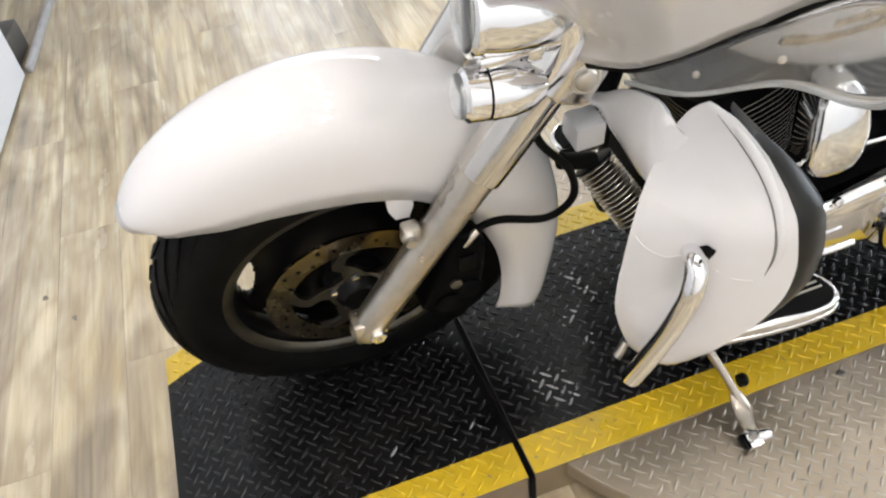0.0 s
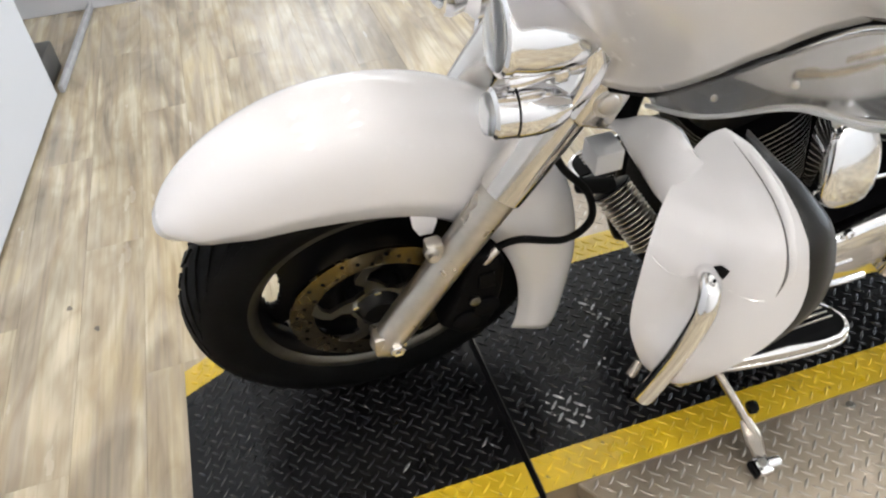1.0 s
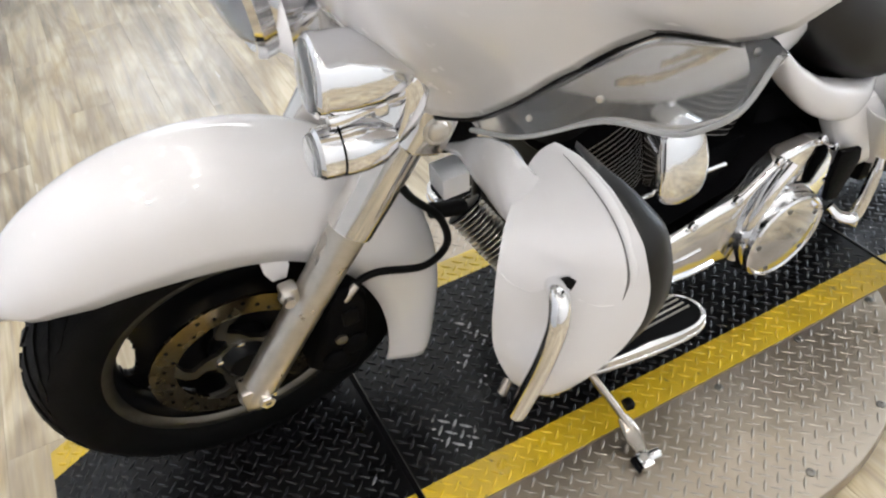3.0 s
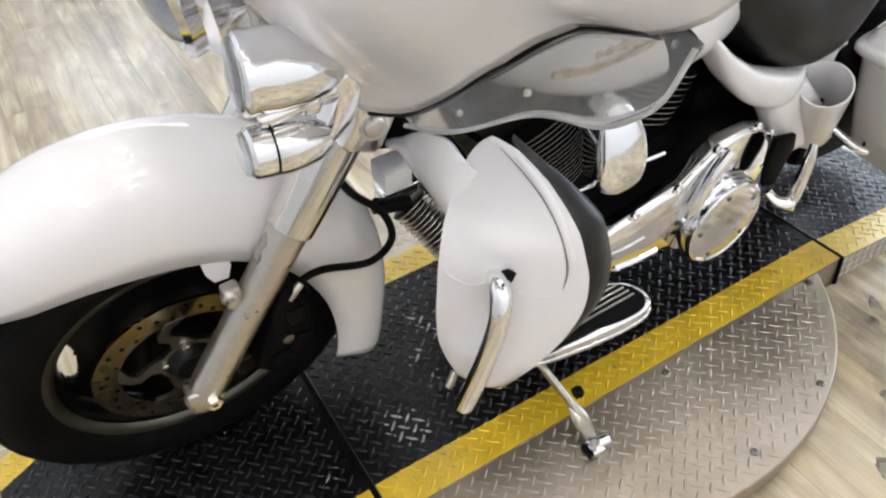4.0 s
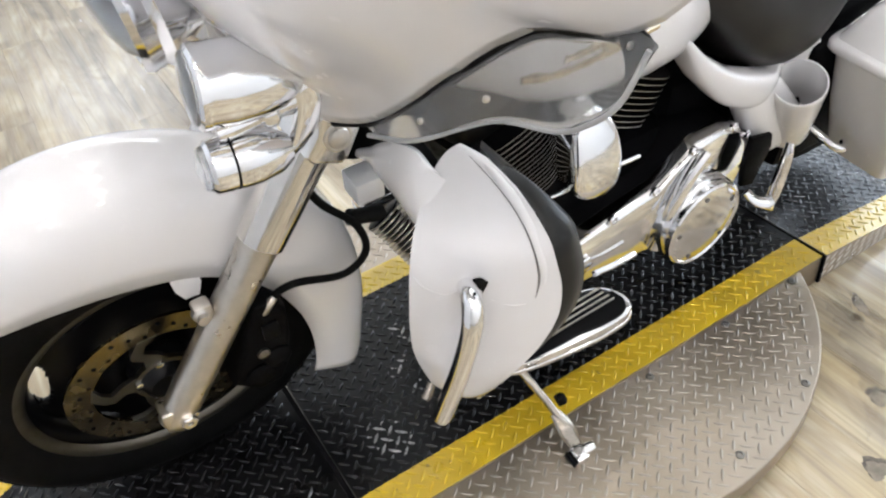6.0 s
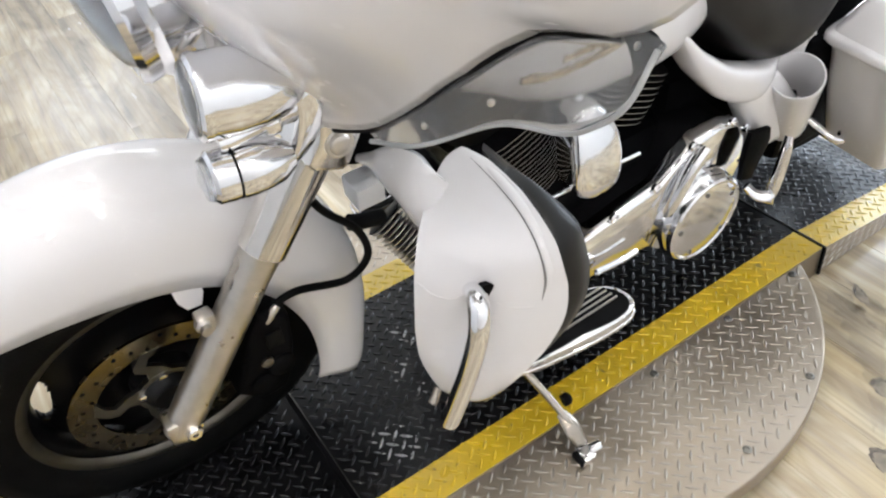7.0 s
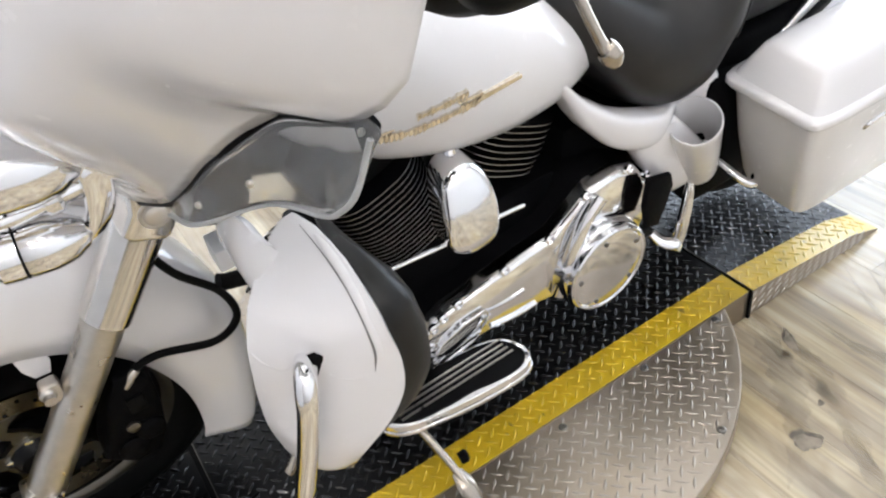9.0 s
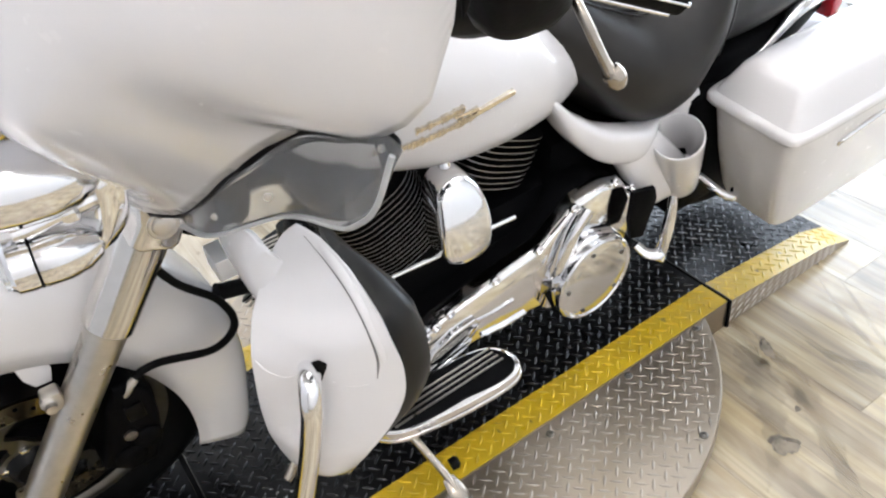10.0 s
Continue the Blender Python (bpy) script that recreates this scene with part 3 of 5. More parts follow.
for width, way in ((0.007, ((1.66, -0.335), (1.62, -0.40), (1.585, -0.47), (1.545, -0.56), (1.52, -0.66))),
                   (0.006, ((1.70, -0.35), (1.655, -0.43), (1.61, -0.50), (1.575, -0.57), (1.56, -0.64))),
                   (0.022, ((1.41, -0.34), (1.385, -0.43), (1.36, -0.50), (1.30, -0.60), (1.22, -0.72), (1.17, -0.82))),
                   (0.014, ((1.36, -0.325), (1.345, -0.42), (1.33, -0.52), (1.28, -0.62), (1.25, -0.70))),
                   (0.016, ((1.48, -0.40), (1.47, -0.50), (1.505, -0.62), (1.49, -0.75), (1.45, -0.86))),
                   (0.030, ((1.385, -0.24), (1.36, -0.34), (1.33, -0.42), (1.27, -0.50), (1.20, -0.57), (1.10, -0.63)))):
    pts = curve_points(way, 8)
    bm = bmesh.new()
    rows = []
    for q, p in enumerate(pts):
        d = pts[min(q + 1, len(pts) - 1)] - pts[max(q - 1, 0)]
        d = d / np.linalg.norm(d)
        w = width * math.sin(math.pi * (q + 0.6) / (len(pts) + 0.2)) * (1 + 0.25 * math.sin(q * 1.7))
        rows.append([bm.verts.new((p[0] - d[1] * w * e, p[1] + d[0] * w * e, 0.0006)) for e in (-1, 1)])
    for u, v in zip(rows, rows[1:]):
        bm.faces.new((u[0], u[1], v[1], v[0]))
    part("floor_smear", bm, SMEAR, floor, "dark grime worn into the vinyl", smooth=0)

# ---- the motorcycle, built upright round its front axle and leant on its stand ----
moto = tagged(empty("motorcycle", pose(0.066, 0.025, 0.075, 8, 0, 0)), "pearl white touring motorcycle leaning on its side stand on the turntable", "motorcycle")
AX, YW, WHEEL = 0.317, 0.045, (0.0, 0.045, 0.302)


def fork_at(s, y):
    """A point on a fork leg, s metres up from the axle."""
    return Vector((0.585 * s, y, AX + 0.811 * s))


# front wheel
AXLE = axis_pose(WHEEL, (0, -1, -0.105))
TYRE = [(0.208, -0.045), (0.222, -0.056), (0.250, -0.064), (0.276, -0.063), (0.295, -0.052), (0.307, -0.030), (0.312, 0.0)]
tyre_profile = TYRE + [(r, -h) for r, h in TYRE[-2::-1]]
RIM = [(0.205, -0.048), (0.219, -0.050), (0.220, -0.044), (0.208, -0.036), (0.196, -0.030), (0.188, -0.022), (0.184, 0.0)]
rim_profile = RIM + [(r, -h) for r, h in RIM[-2::-1]]


def ring_mesh(profile, m, seg=96):
    rings = [[m @ Vector((r * math.cos(a), r * math.sin(a), h)) for r, h in profile] for a in (2 * math.pi * k / seg for k in range(seg))]
    return loft(rings + rings[:1], cap=False)


wheel = part("front_wheel", ring_mesh(rim_profile, AXLE), BLACK_PAINT, moto, "black cast alloy rim")
for s in (-1, 1):
    part("rim_lip", ring_mesh([(0.197, -0.042 * s), (0.203, -0.048 * s), (0.210, -0.0505 * s), (0.218, -0.0515 * s), (0.2205, -0.048 * s), (0.219, -0.044 * s), (0.203, -0.043 * s)], AXLE), ALLOY_GREY, wheel, "machined rim lip")
tyre = part("tyre", ring_mesh(tyre_profile, AXLE), RUBBER, wheel, "black rubber tyre")
bm = bmesh.new()
for k in range(34):
    for side in (-1, 1):
        a0 = 2 * math.pi * (k + (0.5 if side > 0 else 0)) / 34
        pts = [(0.2890, 0.0555, 0.34, 0.6), (0.2985, 0.0465, 0.22, 0.8), (0.3060, 0.0330, 0.14, 1.0), (0.3100, 0.0200, 0.08, 1.0), (0.3124, 0.0060, 0.0, 0.9)]
        lo, hi = [], []
        for r, h, shift, wide in pts:
            for w, store in ((-1, lo), (1, hi)):
                a = a0 + shift + 0.062 * wide * w
                store.append(bm.verts.new(AXLE @ Vector(((r + 0.0008) * math.cos(a), (r + 0.0008) * math.sin(a), side * h))))
        for j in range(len(pts) - 1):
            bm.faces.new((lo[j], lo[j + 1], hi[j + 1], hi[j]))
blocks = part("tread_pattern", bm, RUBBER, wheel, "tread blocks between grooves", smooth=0)
solid(blocks, 0.0044, 0.0)
blocks["kind"] = "stuff"
# black disc wheel with seven slots
NA, RADII = 280, [0.048, 0.075, 0.100, 0.125, 0.150, 0.155, 0.159, 0.163, 0.168, 0.173, 0.178, 0.182, 0.186, 0.193]
bm = bmesh.new()
grid = [[bm.verts.new(AXLE @ Vector((r * math.cos(2 * math.pi * i / NA - 0.19), r * math.sin(2 * math.pi * i / NA - 0.19), 0.012 + 0.016 * math.cos((r - 0.05) / 0.14 * math.pi)))) for r in RADII] for i in range(NA)]
for i in range(NA):
    for j in range(len(RADII) - 1):
        edge = (i % 40) - 20
        half = (0, 0, 0, 0, 0, 6, 10, 12, 13, 13, 12, 8, 0)[j]
        if not -half <= edge < half:
            bm.faces.new((grid[i][j], grid[(i + 1) % NA][j], grid[(i + 1) % NA][j + 1], grid[i][j + 1]))
face = part("wheel_face", bm, BLACK_PAINT, wheel, "gloss black slotted wheel disc", smooth=60)
solid(face, 0.012, 0.0)
part("hub", lathe([(0.028, -0.085), (0.034, -0.08), (0.05, -0.045), (0.055, 0), (0.05, 0.045), (0.034, 0.08), (0.028, 0.085)], AXLE, 32), BLACK_PAINT, wheel, "black wheel hub")
for side in (-1, 1):
    bm = bmesh.new()
    off = 0.062
    m = AXLE @ Matrix.Translation((0, 0, -side * off)) if side > 0 else AXLE @ Matrix.Translation((0, 0, off))
    prof = [(0.110, -0.0025), (0.150, -0.0025), (0.150, 0.0025), (0.110, 0.0025)]
    seg = 80
    rings = [[m @ Vector((r * math.cos(a), r * math.sin(a), h)) for r, h in prof] for a in (2 * math.pi * k / seg for k in range(seg))]
    add_loft(bm, rings + rings[:1], cap=False)
    rotor = part("brake_disc", bm, ROTOR, wheel, "drilled steel brake disc")
    bm = bmesh.new()
    for k in range(36):
        a = 2 * math.pi * k / 36
        add_lathe(bm, [(0.0034, -0.0035), (0.0034, 0.0035)], m @ Matrix.Translation(((0.118 + 0.010 * (k % 3)) * math.cos(a), (0.118 + 0.010 * (k % 3)) * math.sin(a), 0)), 8)
    holes = part("drilling", bm, BLACK_WRINKLE, wheel, "dark drilled holes")
    holes["kind"] = "stuff"
    bm = bmesh.new()
    for k in range(5):
        a = 2 * math.pi * k / 5 + 0.3
        rings = []
        for r, d, w in ((0.040, 0.0, 0.020), (0.062, 0.10, 0.012), (0.082, 0.30, 0.010), (0.096, 0.20, 0.012), (0.112, 0.0, 0.016)):
            p = Vector((r * math.cos(a + d), r * math.sin(a + d), 0))
            t = Vector((-math.sin(a + d), math.cos(a + d), 0))
            rings.append([m @ (p + t * w * y + Vector((0, 0, z * 0.004))) for y, z in ((-1, -1), (1, -1), (1, 1), (-1, 1))])
        add_loft(bm, rings)
    add_lathe(bm, [(0.024, -0.004), (0.048, -0.004), (0.048, 0.005), (0.024, 0.006)], m, 32)
    part("rotor_carrier", bm, ALLOY_GREY, wheel, "curved alloy carrier")
    for k in range(5):
        a = 2 * math.pi * k / 5 + 0.3
        part("rotor_bolt", lathe([(0.007, 0), (0.007, 0.006), (0.004, 0.007)], m @ Matrix.Translation((0.040 * math.cos(a), 0.040 * math.sin(a), 0.004)), 12), CHROME, wheel)

# forks
for side in (-1, 1):
    y = 0.105 * side
    leg = part("fork_slider", tube([(*fork_at(-0.028, y), 0.020), (*fork_at(-0.022, y), 0.0245), (*fork_at(0.02, y), 0.0275), (*fork_at(0.15, y), 0.0275), (*fork_at(0.30, y), 0.0285), (*fork_at(0.325, y), 0.031), (*fork_at(0.335, y), 0.030)], 0.028, 24, 4), SATIN, moto, "satin alloy fork slider")
    part("fork_cover", tube([(*fork_at(0.325, y), 0.033), (*fork_at(0.33, y), 0.0345), (*fork_at(0.45, y), 0.035), (*fork_at(0.60, y), 0.036)], 0.035, 40, 3), SOFT_CHROME, moto, "chrome fork tube cover")
    part("axle_nut", lathe([(0.017, 0), (0.017, 0.010), (0.013, 0.0105), (0.013, 0.020), (0.011, 0.022), (0.005, 0.022), (0.004, 0.017)], axis_pose((0.004, y + side * 0.014, AX), (0, side, 0)), 6), SOFT_CHROME, leg, "chrome axle nut")
    part("axle_clamp", box(-0.030, 0.006, y - 0.02, y + 0.02, AX - 0.026, AX + 0.02, 0.006), SATIN, leg)
    lug = part("fender_lug", prism([(0.058, 0.575), (0.098, 0.565), (0.098, 0.520), (0.090, 0.498), (0.070, 0.500), (0.061, 0.520)], -0.078 * side, -0.050 * side, Matrix(((1, 0, 0, 0), (0, 0, -1, 0), (0, 1, 0, 0), (0, 0, 0, 1))), 0.006), PEARL, moto, "white fender mounting bracket")
    part("lug_bolt", lathe([(0.012, 0), (0.012, 0.008), (0.008, 0.012), (0.008, 0.020)], axis_pose((0.078, side * 0.108, 0.498), (0, side, 0)), 14), SATIN, lug)
    part("lug_boss", box(0.070, 0.096, y - 0.012, y + 0.012, 0.478, 0.512, 0.005), SATIN, lug)
# brake caliper behind the left leg, with its hose
for side in (-1, 1):
    y = 0.085 * side
    cal = part("brake_caliper", prism([(0.085, 0.300), (0.120, 0.262), (0.158, 0.262), (0.180, 0.300), (0.192, 0.360), (0.196, 0.420), (0.180, 0.452), (0.150, 0.455), (0.128, 0.420), (0.112, 0.370)], 0.045, 0.108, Matrix(((1, 0, 0, 0), (0, 0, side, 0), (0, 1, 0, 0), (0, 0, 0, 1))), 0.012), BLACK_WRINKLE, moto, "black four-piston brake caliper")
    for px, pz in ((0.142, 0.352),):
        part("caliper_bolt", lathe([(0.010, 0), (0.010, 0.005), (0.006, 0.007)], axis_pose((px, side * 0.108, pz), (0, side, 0)), 14), STEEL, cal)
    part("pad_cover", box(0.150, 0.176, side * 0.109 - 0.003, side * 0.109 + 0.003, 0.378, 0.412, 0.002), BLACK_PLASTIC, cal, "tarnished pad cover plate")
    part("piston_housing", lathe([(0.024, 0), (0.024, 0.006), (0.018, 0.010), (0.004, 0.011)], axis_pose((0.128, side * 0.106, 0.305), (0, side, 0)), 24), BLACK_WRINKLE, cal)
    part("piston_housing", lathe([(0.022, 0), (0.022, 0.006), (0.016, 0.010), (0.004, 0.011)], axis_pose((0.162, side * 0.106, 0.330), (0, side, 0)), 24), BLACK_WRINKLE, cal)
part("brake_hose", tube([(0.160, -0.10, 0.425), (0.178, -0.098, 0.448), (0.220, -0.095, 0.452), (0.300, -0.09, 0.417), (0.342, -0.09, 0.446), (0.332, -0.088, 0.508), (0.285, -0.085, 0.575), (0.262, -0.08, 0.650), (0.27, -0.06, 0.73)], 0.0062, 10, 8), RUBBER, moto, "black rubber brake hose")
part("hose_fitting", tube([(0.160, -0.103, 0.430, 0.006), (0.166, -0.102, 0.437, 0.0078), (0.174, -0.101, 0.444, 0.0078), (0.183, -0.099, 0.449, 0.0068)], 0.008, 12, 2), SATIN, moto)

# front fender
FENDER = [(41.5, 0.383, 0.356, 0.036), (47, 0.387, 0.328, 0.066), (58, 0.390, 0.290, 0.085), (72, 0.391, 0.264, 0.094), (85, 0.391, 0.248, 0.098), (100, 0.389, 0.239, 0.1), (115, 0.386, 0.235, 0.1), (130, 0.381, 0.230, 0.1), (146, 0.374, 0.225, 0.098), (163, 0.366, 0.224, 0.096), (180, 0.358, 0.230, 0.094), (194, 0.355, 0.240, 0.094), (209, 0.366, 0.254, 0.094)]
rings = []
for k in range(73):
    a = 41.5 + (209 - 41.5) * k / 72
    rc, re, w = interp(FENDER, a)
    ca, sa = -math.cos(radians(a)), math.sin(radians(a))
    ring = []
    for j in range(33):
        th = -math.pi / 2 + math.pi * j / 32
        sn, cs = math.sin(th), math.cos(th)
        y = w * math.copysign(abs(sn) ** 0.72, sn)
        r = re + (rc - re) * abs(cs) ** (0.62 - 0.27 * min(1.0, max(0.0, (a - 165) / 40)))
        ring.append((r * ca, 0.02 + y, AX + r * sa))
    rings.append(ring)
fender = part("front_fender", loft(rings, cap=False, closed=False), PEARL, moto, "deep pearl white front fender")
solid(fender, 0.004, -1.0)

# lamp brackets, passing lamps and turn signals
for side in (-1, 1):
    y = 0.21 * side
    m = axis_pose((0.138, y, 0.902), (1, 0.09 * side, -0.14))
    lampo = part("passing_lamp", lathe([(0.038, 0.0), (0.042, 0.003), (0.0428, 0.009), (0.0415, 0.013), (0.042, 0.035), (0.0395, 0.062), (0.033, 0.086), (0.022, 0.103), (0.009, 0.113), (0.002, 0.116)], m, 48), CHROME, moto, "chrome bullet passing lamp")
    part("lens", lathe([(0.038, 0.002), (0.035, -0.003), (0.023, -0.006), (0.004, -0.008)], m, 32), LENS, lampo, "clear lamp lens")
    m = axis_pose((0.130, y * 1.01, 0.808), (1, 0.06 * side, -0.10)) @ Matrix.Diagonal((0.79, 0.79, 0.95, 1))
    sig = part("turn_signal", lathe([(0.031, 0.0), (0.036, 0.004), (0.037, 0.020), (0.036, 0.026), (0.036, 0.030), (0.0375, 0.032), (0.037, 0.055), (0.031, 0.078), (0.019, 0.094), (0.002, 0.100)], m, 36), CHROME, moto, "chrome bullet turn signal")
    part("lens", lathe([(0.031, 0.001), (0.028, -0.006), (0.004, -0.011)], m, 28), LENS, sig, "clear signal lens")
    part("seam", lathe([(0.0364, 0.0262), (0.0368, 0.0275), (0.0364, 0.0290)], m, 36, False), BLACK_PLASTIC, sig)
    rings = []
    for p in curve_points([(0.247, y * 1.02, 0.880), (0.250, y * 1.04, 0.862), (0.246, y * 1.04, 0.835), (0.236, y * 1.02, 0.805), (0.222, y * 1.0, 0.786)], 6):
        rings.append(super_ring(p, (0.95, 0.1, 0.3), (0.1 * side, 1, 0), 0.018, 0.007, 4, 16))
    br = part("lamp_bracket", loft(rings), CHROME, moto, "curved chrome lamp bracket")
    part("stem", tube([(0.150, y * 1.02, 0.846, 0.009), (0.165, y * 1.02, 0.846, 0.0105), (0.200, y * 1.0, 0.846, 0.0105), (0.240, y * 0.98, 0.846, 0.0105)], 0.0105, 14, 4), CHROME, br)
    part("stem_collar", lathe([(0.016, 0), (0.018, 0.004), (0.018, 0.014), (0.014, 0.018)], axis_pose((0.196, y * 1.02, 0.850), (1, 0, 0.1)), 18), CHROME, br)
    part("cross_plate", tube([(0.215, y * 0.98, 0.845, 0.012), (0.250, y * 0.9, 0.835, 0.016), (0.300, y * 0.75, 0.832, 0.018), (0.33, y * 0.5, 0.83, 0.016)], 0.014, 14, 4), CHROME, br)
    # clamp block over the fork top with its big bolt
    cl = part("fork_clamp", prism([(0.246, 0.742), (0.252, 0.730), (0.288, 0.714), (0.298, 0.718), (0.318, 0.752), (0.330, 0.782), (0.322, 0.796), (0.278, 0.802), (0.268, 0.790), (0.262, 0.768)], 0.09, 0.184, Matrix(((1, 0, 0, 0), (0, 0, side, 0), (0, 1, 0, 0), (0, 0, 0, 1))), 0.008), SOFT_CHROME, moto, "polished fork clamp")
    part("clamp_bolt", lathe([(0.0185, 0), (0.0185, 0.0025), (0.0165, 0.0035), (0.0140, 0.0030), (0.0130, 0.0055), (0.0110, 0.0070), (0.002, 0.0074)], axis_pose((0.288, side * 0.184, 0.758), (0, side, 0.1)), 28), SATIN, cl, "round chrome bolt")

# headlamp set into the fairing's nose
m = axis_pose((0.118, -0.004, 0.938), (1, 0, 0.12)) @ Matrix.Diagonal((1.05, 1.05, 1, 1))
head = part("headlamp", lathe([(0.096, 0.004), (0.100, -0.003), (0.109, -0.004), (0.113, 0.004), (0.111, 0.020), (0.117, 0.026), (0.124, 0.030), (0.124, 0.052), (0.118, 0.075), (0.10, 0.09)], m, 64), CHROME, moto, "round chrome headlamp with a trim ring")
part("lens", lathe([(0.096, 0.004), (0.085, -0.010), (0.06, -0.020), (0.03, -0.025), (0.002, -0.026)], m, 48), LENS, head, "clear headlamp lens")
part("reflector", lathe([(0.094, 0.006), (0.08, 0.03), (0.05, 0.055), (0.02, 0.062)], m, 48), CHROME, head, "silvered reflector bowl")

# bat-wing fairing
LIP = [(0.00, 0.20, 0.800), (0.10, 0.235, 0.795), (0.20, 0.278, 0.798), (0.255, 0.302, 0.824), (0.315, 0.316, 0.879), (0.366, 0.341, 0.937), (0.400, 0.386, 0.976), (0.438, 0.410, 0.985), (0.466, 0.422, 0.991), (0.490, 0.434, 1.008), (0.507, 0.445, 1.029), (0.520, 0.452, 1.056), (0.532, 0.458, 1.105)]


def fairing_x(y, z):
    """The outer skin's place along the bike at a width and height."""
    yy = min(abs(y) / 0.532, 1.0)
    nose = 0.140 + 0.07 * max(0.0, (1.02 - z) / 0.14) ** 1.3 + 0.10 * max(0.0, (z - 1.12) / 0.3) ** 1.5
    edge = 0.462 + 0.03 * (z - 1.0)
    return edge - (edge - nose) * max(0.0, 1 - yy ** 2.3) ** 0.62


rows = []
for j in range(49):
    y = 0.532 * math.copysign(abs(j / 24 - 1) ** 0.8, j - 24)
    ay = abs(y)
    lip = interp(LIP, ay)
    zb = lip[1]
    row = []
    for k in range(25):
        v = k / 24
        z = zb + (1.42 - zb) * v ** 1.25
        x = fairing_x(y, z)
        tuck = max(0.0, 1 - (z - zb) / 0.15) ** 2.2
        x = x + (lip[0] - x) * tuck
        row.append((x, y, z))
    rows.append(row)
fairing = part("fairing", loft(rows, cap=False, closed=False), PEARL, moto, "large pearl white handlebar fairing", smooth=60)
solid(fairing, 0.005, 1.0)
part("liner", loft([[(x + 0.018, y * 0.90, z + 0.006) for x, y, z in row[1:]] for row in rows], cap=False, closed=False), BLACK_PLASTIC, fairing, "black inside of the fairing", smooth=60)
for side in (-1, 1):
    trim = [(x + 0.002, side * y, z - 0.004, 0.0058) for y, x, z in LIP[2:9]]
    part("edge_trim", tube(trim, 0.0058, 8, 6), BLACK_PLASTIC, fairing, "black rubber edge trim")
    part("rear_trim", tube([(0.470, side * 0.527, 1.100, 0.001), (0.474, side * 0.527, 1.125, 0.006), (0.479, side * 0.525, 1.16, 0.012), (0.485, side * 0.523, 1.24, 0.016), (0.489, side * 0.521, 1.40, 0.018)], 0.01, 12, 6), BLACK_PLASTIC, fairing, "black rear edge of the fairing")
    # dark inner shell behind the outer skin
    rings = []
    for z, x0, x1, yo in ((0.955, 0.62, 0.70, 0.35), (0.963, 0.58, 0.72, 0.37), (0.985, 0.55, 0.74, 0.39), (1.03, 0.52, 0.75, 0.41), (1.10, 0.50, 0.75, 0.42), (1.30, 0.48, 0.70, 0.42)):
        rings.append(super_ring(((x0 + x1) / 2, side * (yo + 0.27) / 2, z), (1, 0, 0), (0, 1, 0), (x1 - x0) / 2, (yo - 0.27) / 2, 3, 28))
    part("inner_shell", loft(rings), BLACK_PLASTIC, fairing, "black inner fairing shell")
    # smoked wind deflector hanging under the lip
    UP = [(0.298, 0.240, 0.810), (0.314, 0.312, 0.874), (0.338, 0.366, 0.932), (0.386, 0.400, 0.971), (0.410, 0.438, 0.983), (0.421, 0.466, 0.992), (0.427, 0.487, 0.999)]
    DN = [(0.297, 0.250, 0.800), (0.309, 0.332, 0.843), (0.366, 0.381, 0.873), (0.393, 0.438, 0.886), (0.396, 0.472, 0.913), (0.402, 0.500, 0.950), (0.417, 0.507, 0.998)]
    rows = []
    for a, b in zip(curve_points(UP, 8), curve_points(DN, 8)):
        rows.append([(a + (b - a) * v + np.array((0.004, 0.008, 0.0)) * math.sin(math.pi * v)) * np.array((1, side, 1)) for v in np.linspace(0, 1, 9)])
    dfl = part("wind_deflector", loft(rows, cap=False, closed=False), SMOKE, fairing, "smoked clear acrylic wind deflector", smooth=80)
    part("deflector_edge", tube([(x, side * y, z) for x, y, z in DN], 0.0026, 10, 6), FROST, dfl, "pale polished edge of the acrylic")
    solid(dfl, 0.003, 0.0)
    dfl.visible_shadow = False
    strip = []
    for v in np.linspace(0, 0.75, 9):
        a, b = Vector(UP[5]).lerp(Vector(DN[5]), v), Vector(UP[6]).lerp(Vector(DN[6]), v)
        lift = Vector((0.006, 0.006, 0.0)) * math.sin(math.pi * v)
        strip.append([(p.x + lift.x + d, side * (p.y + lift.y - d), p.z) for p, d in ((a.lerp(b, -0.1), 0.003), (a.lerp(b, 0.85), 0.003), (a.lerp(b, 0.85), 0.007), (a.lerp(b, -0.1), 0.007))])
    part("mount_strip", loft(strip), BLACK_PLASTIC, dfl, "black mounting strip behind the clear acrylic")
    for v, w in ((1, 0.35), (2, 0.45), (5, 0.12)):
        p = Vector(UP[v]).lerp(Vector(DN[v]), w) + Vector((0.004, 0.012, 0))
        part("mount_screw", lathe([(0.0038, 0), (0.0038, 0.001), (0.002, 0.002)], axis_pose((p.x, side * p.y, p.z), (-0.3, side, 0.2)), 12), SATIN, dfl)

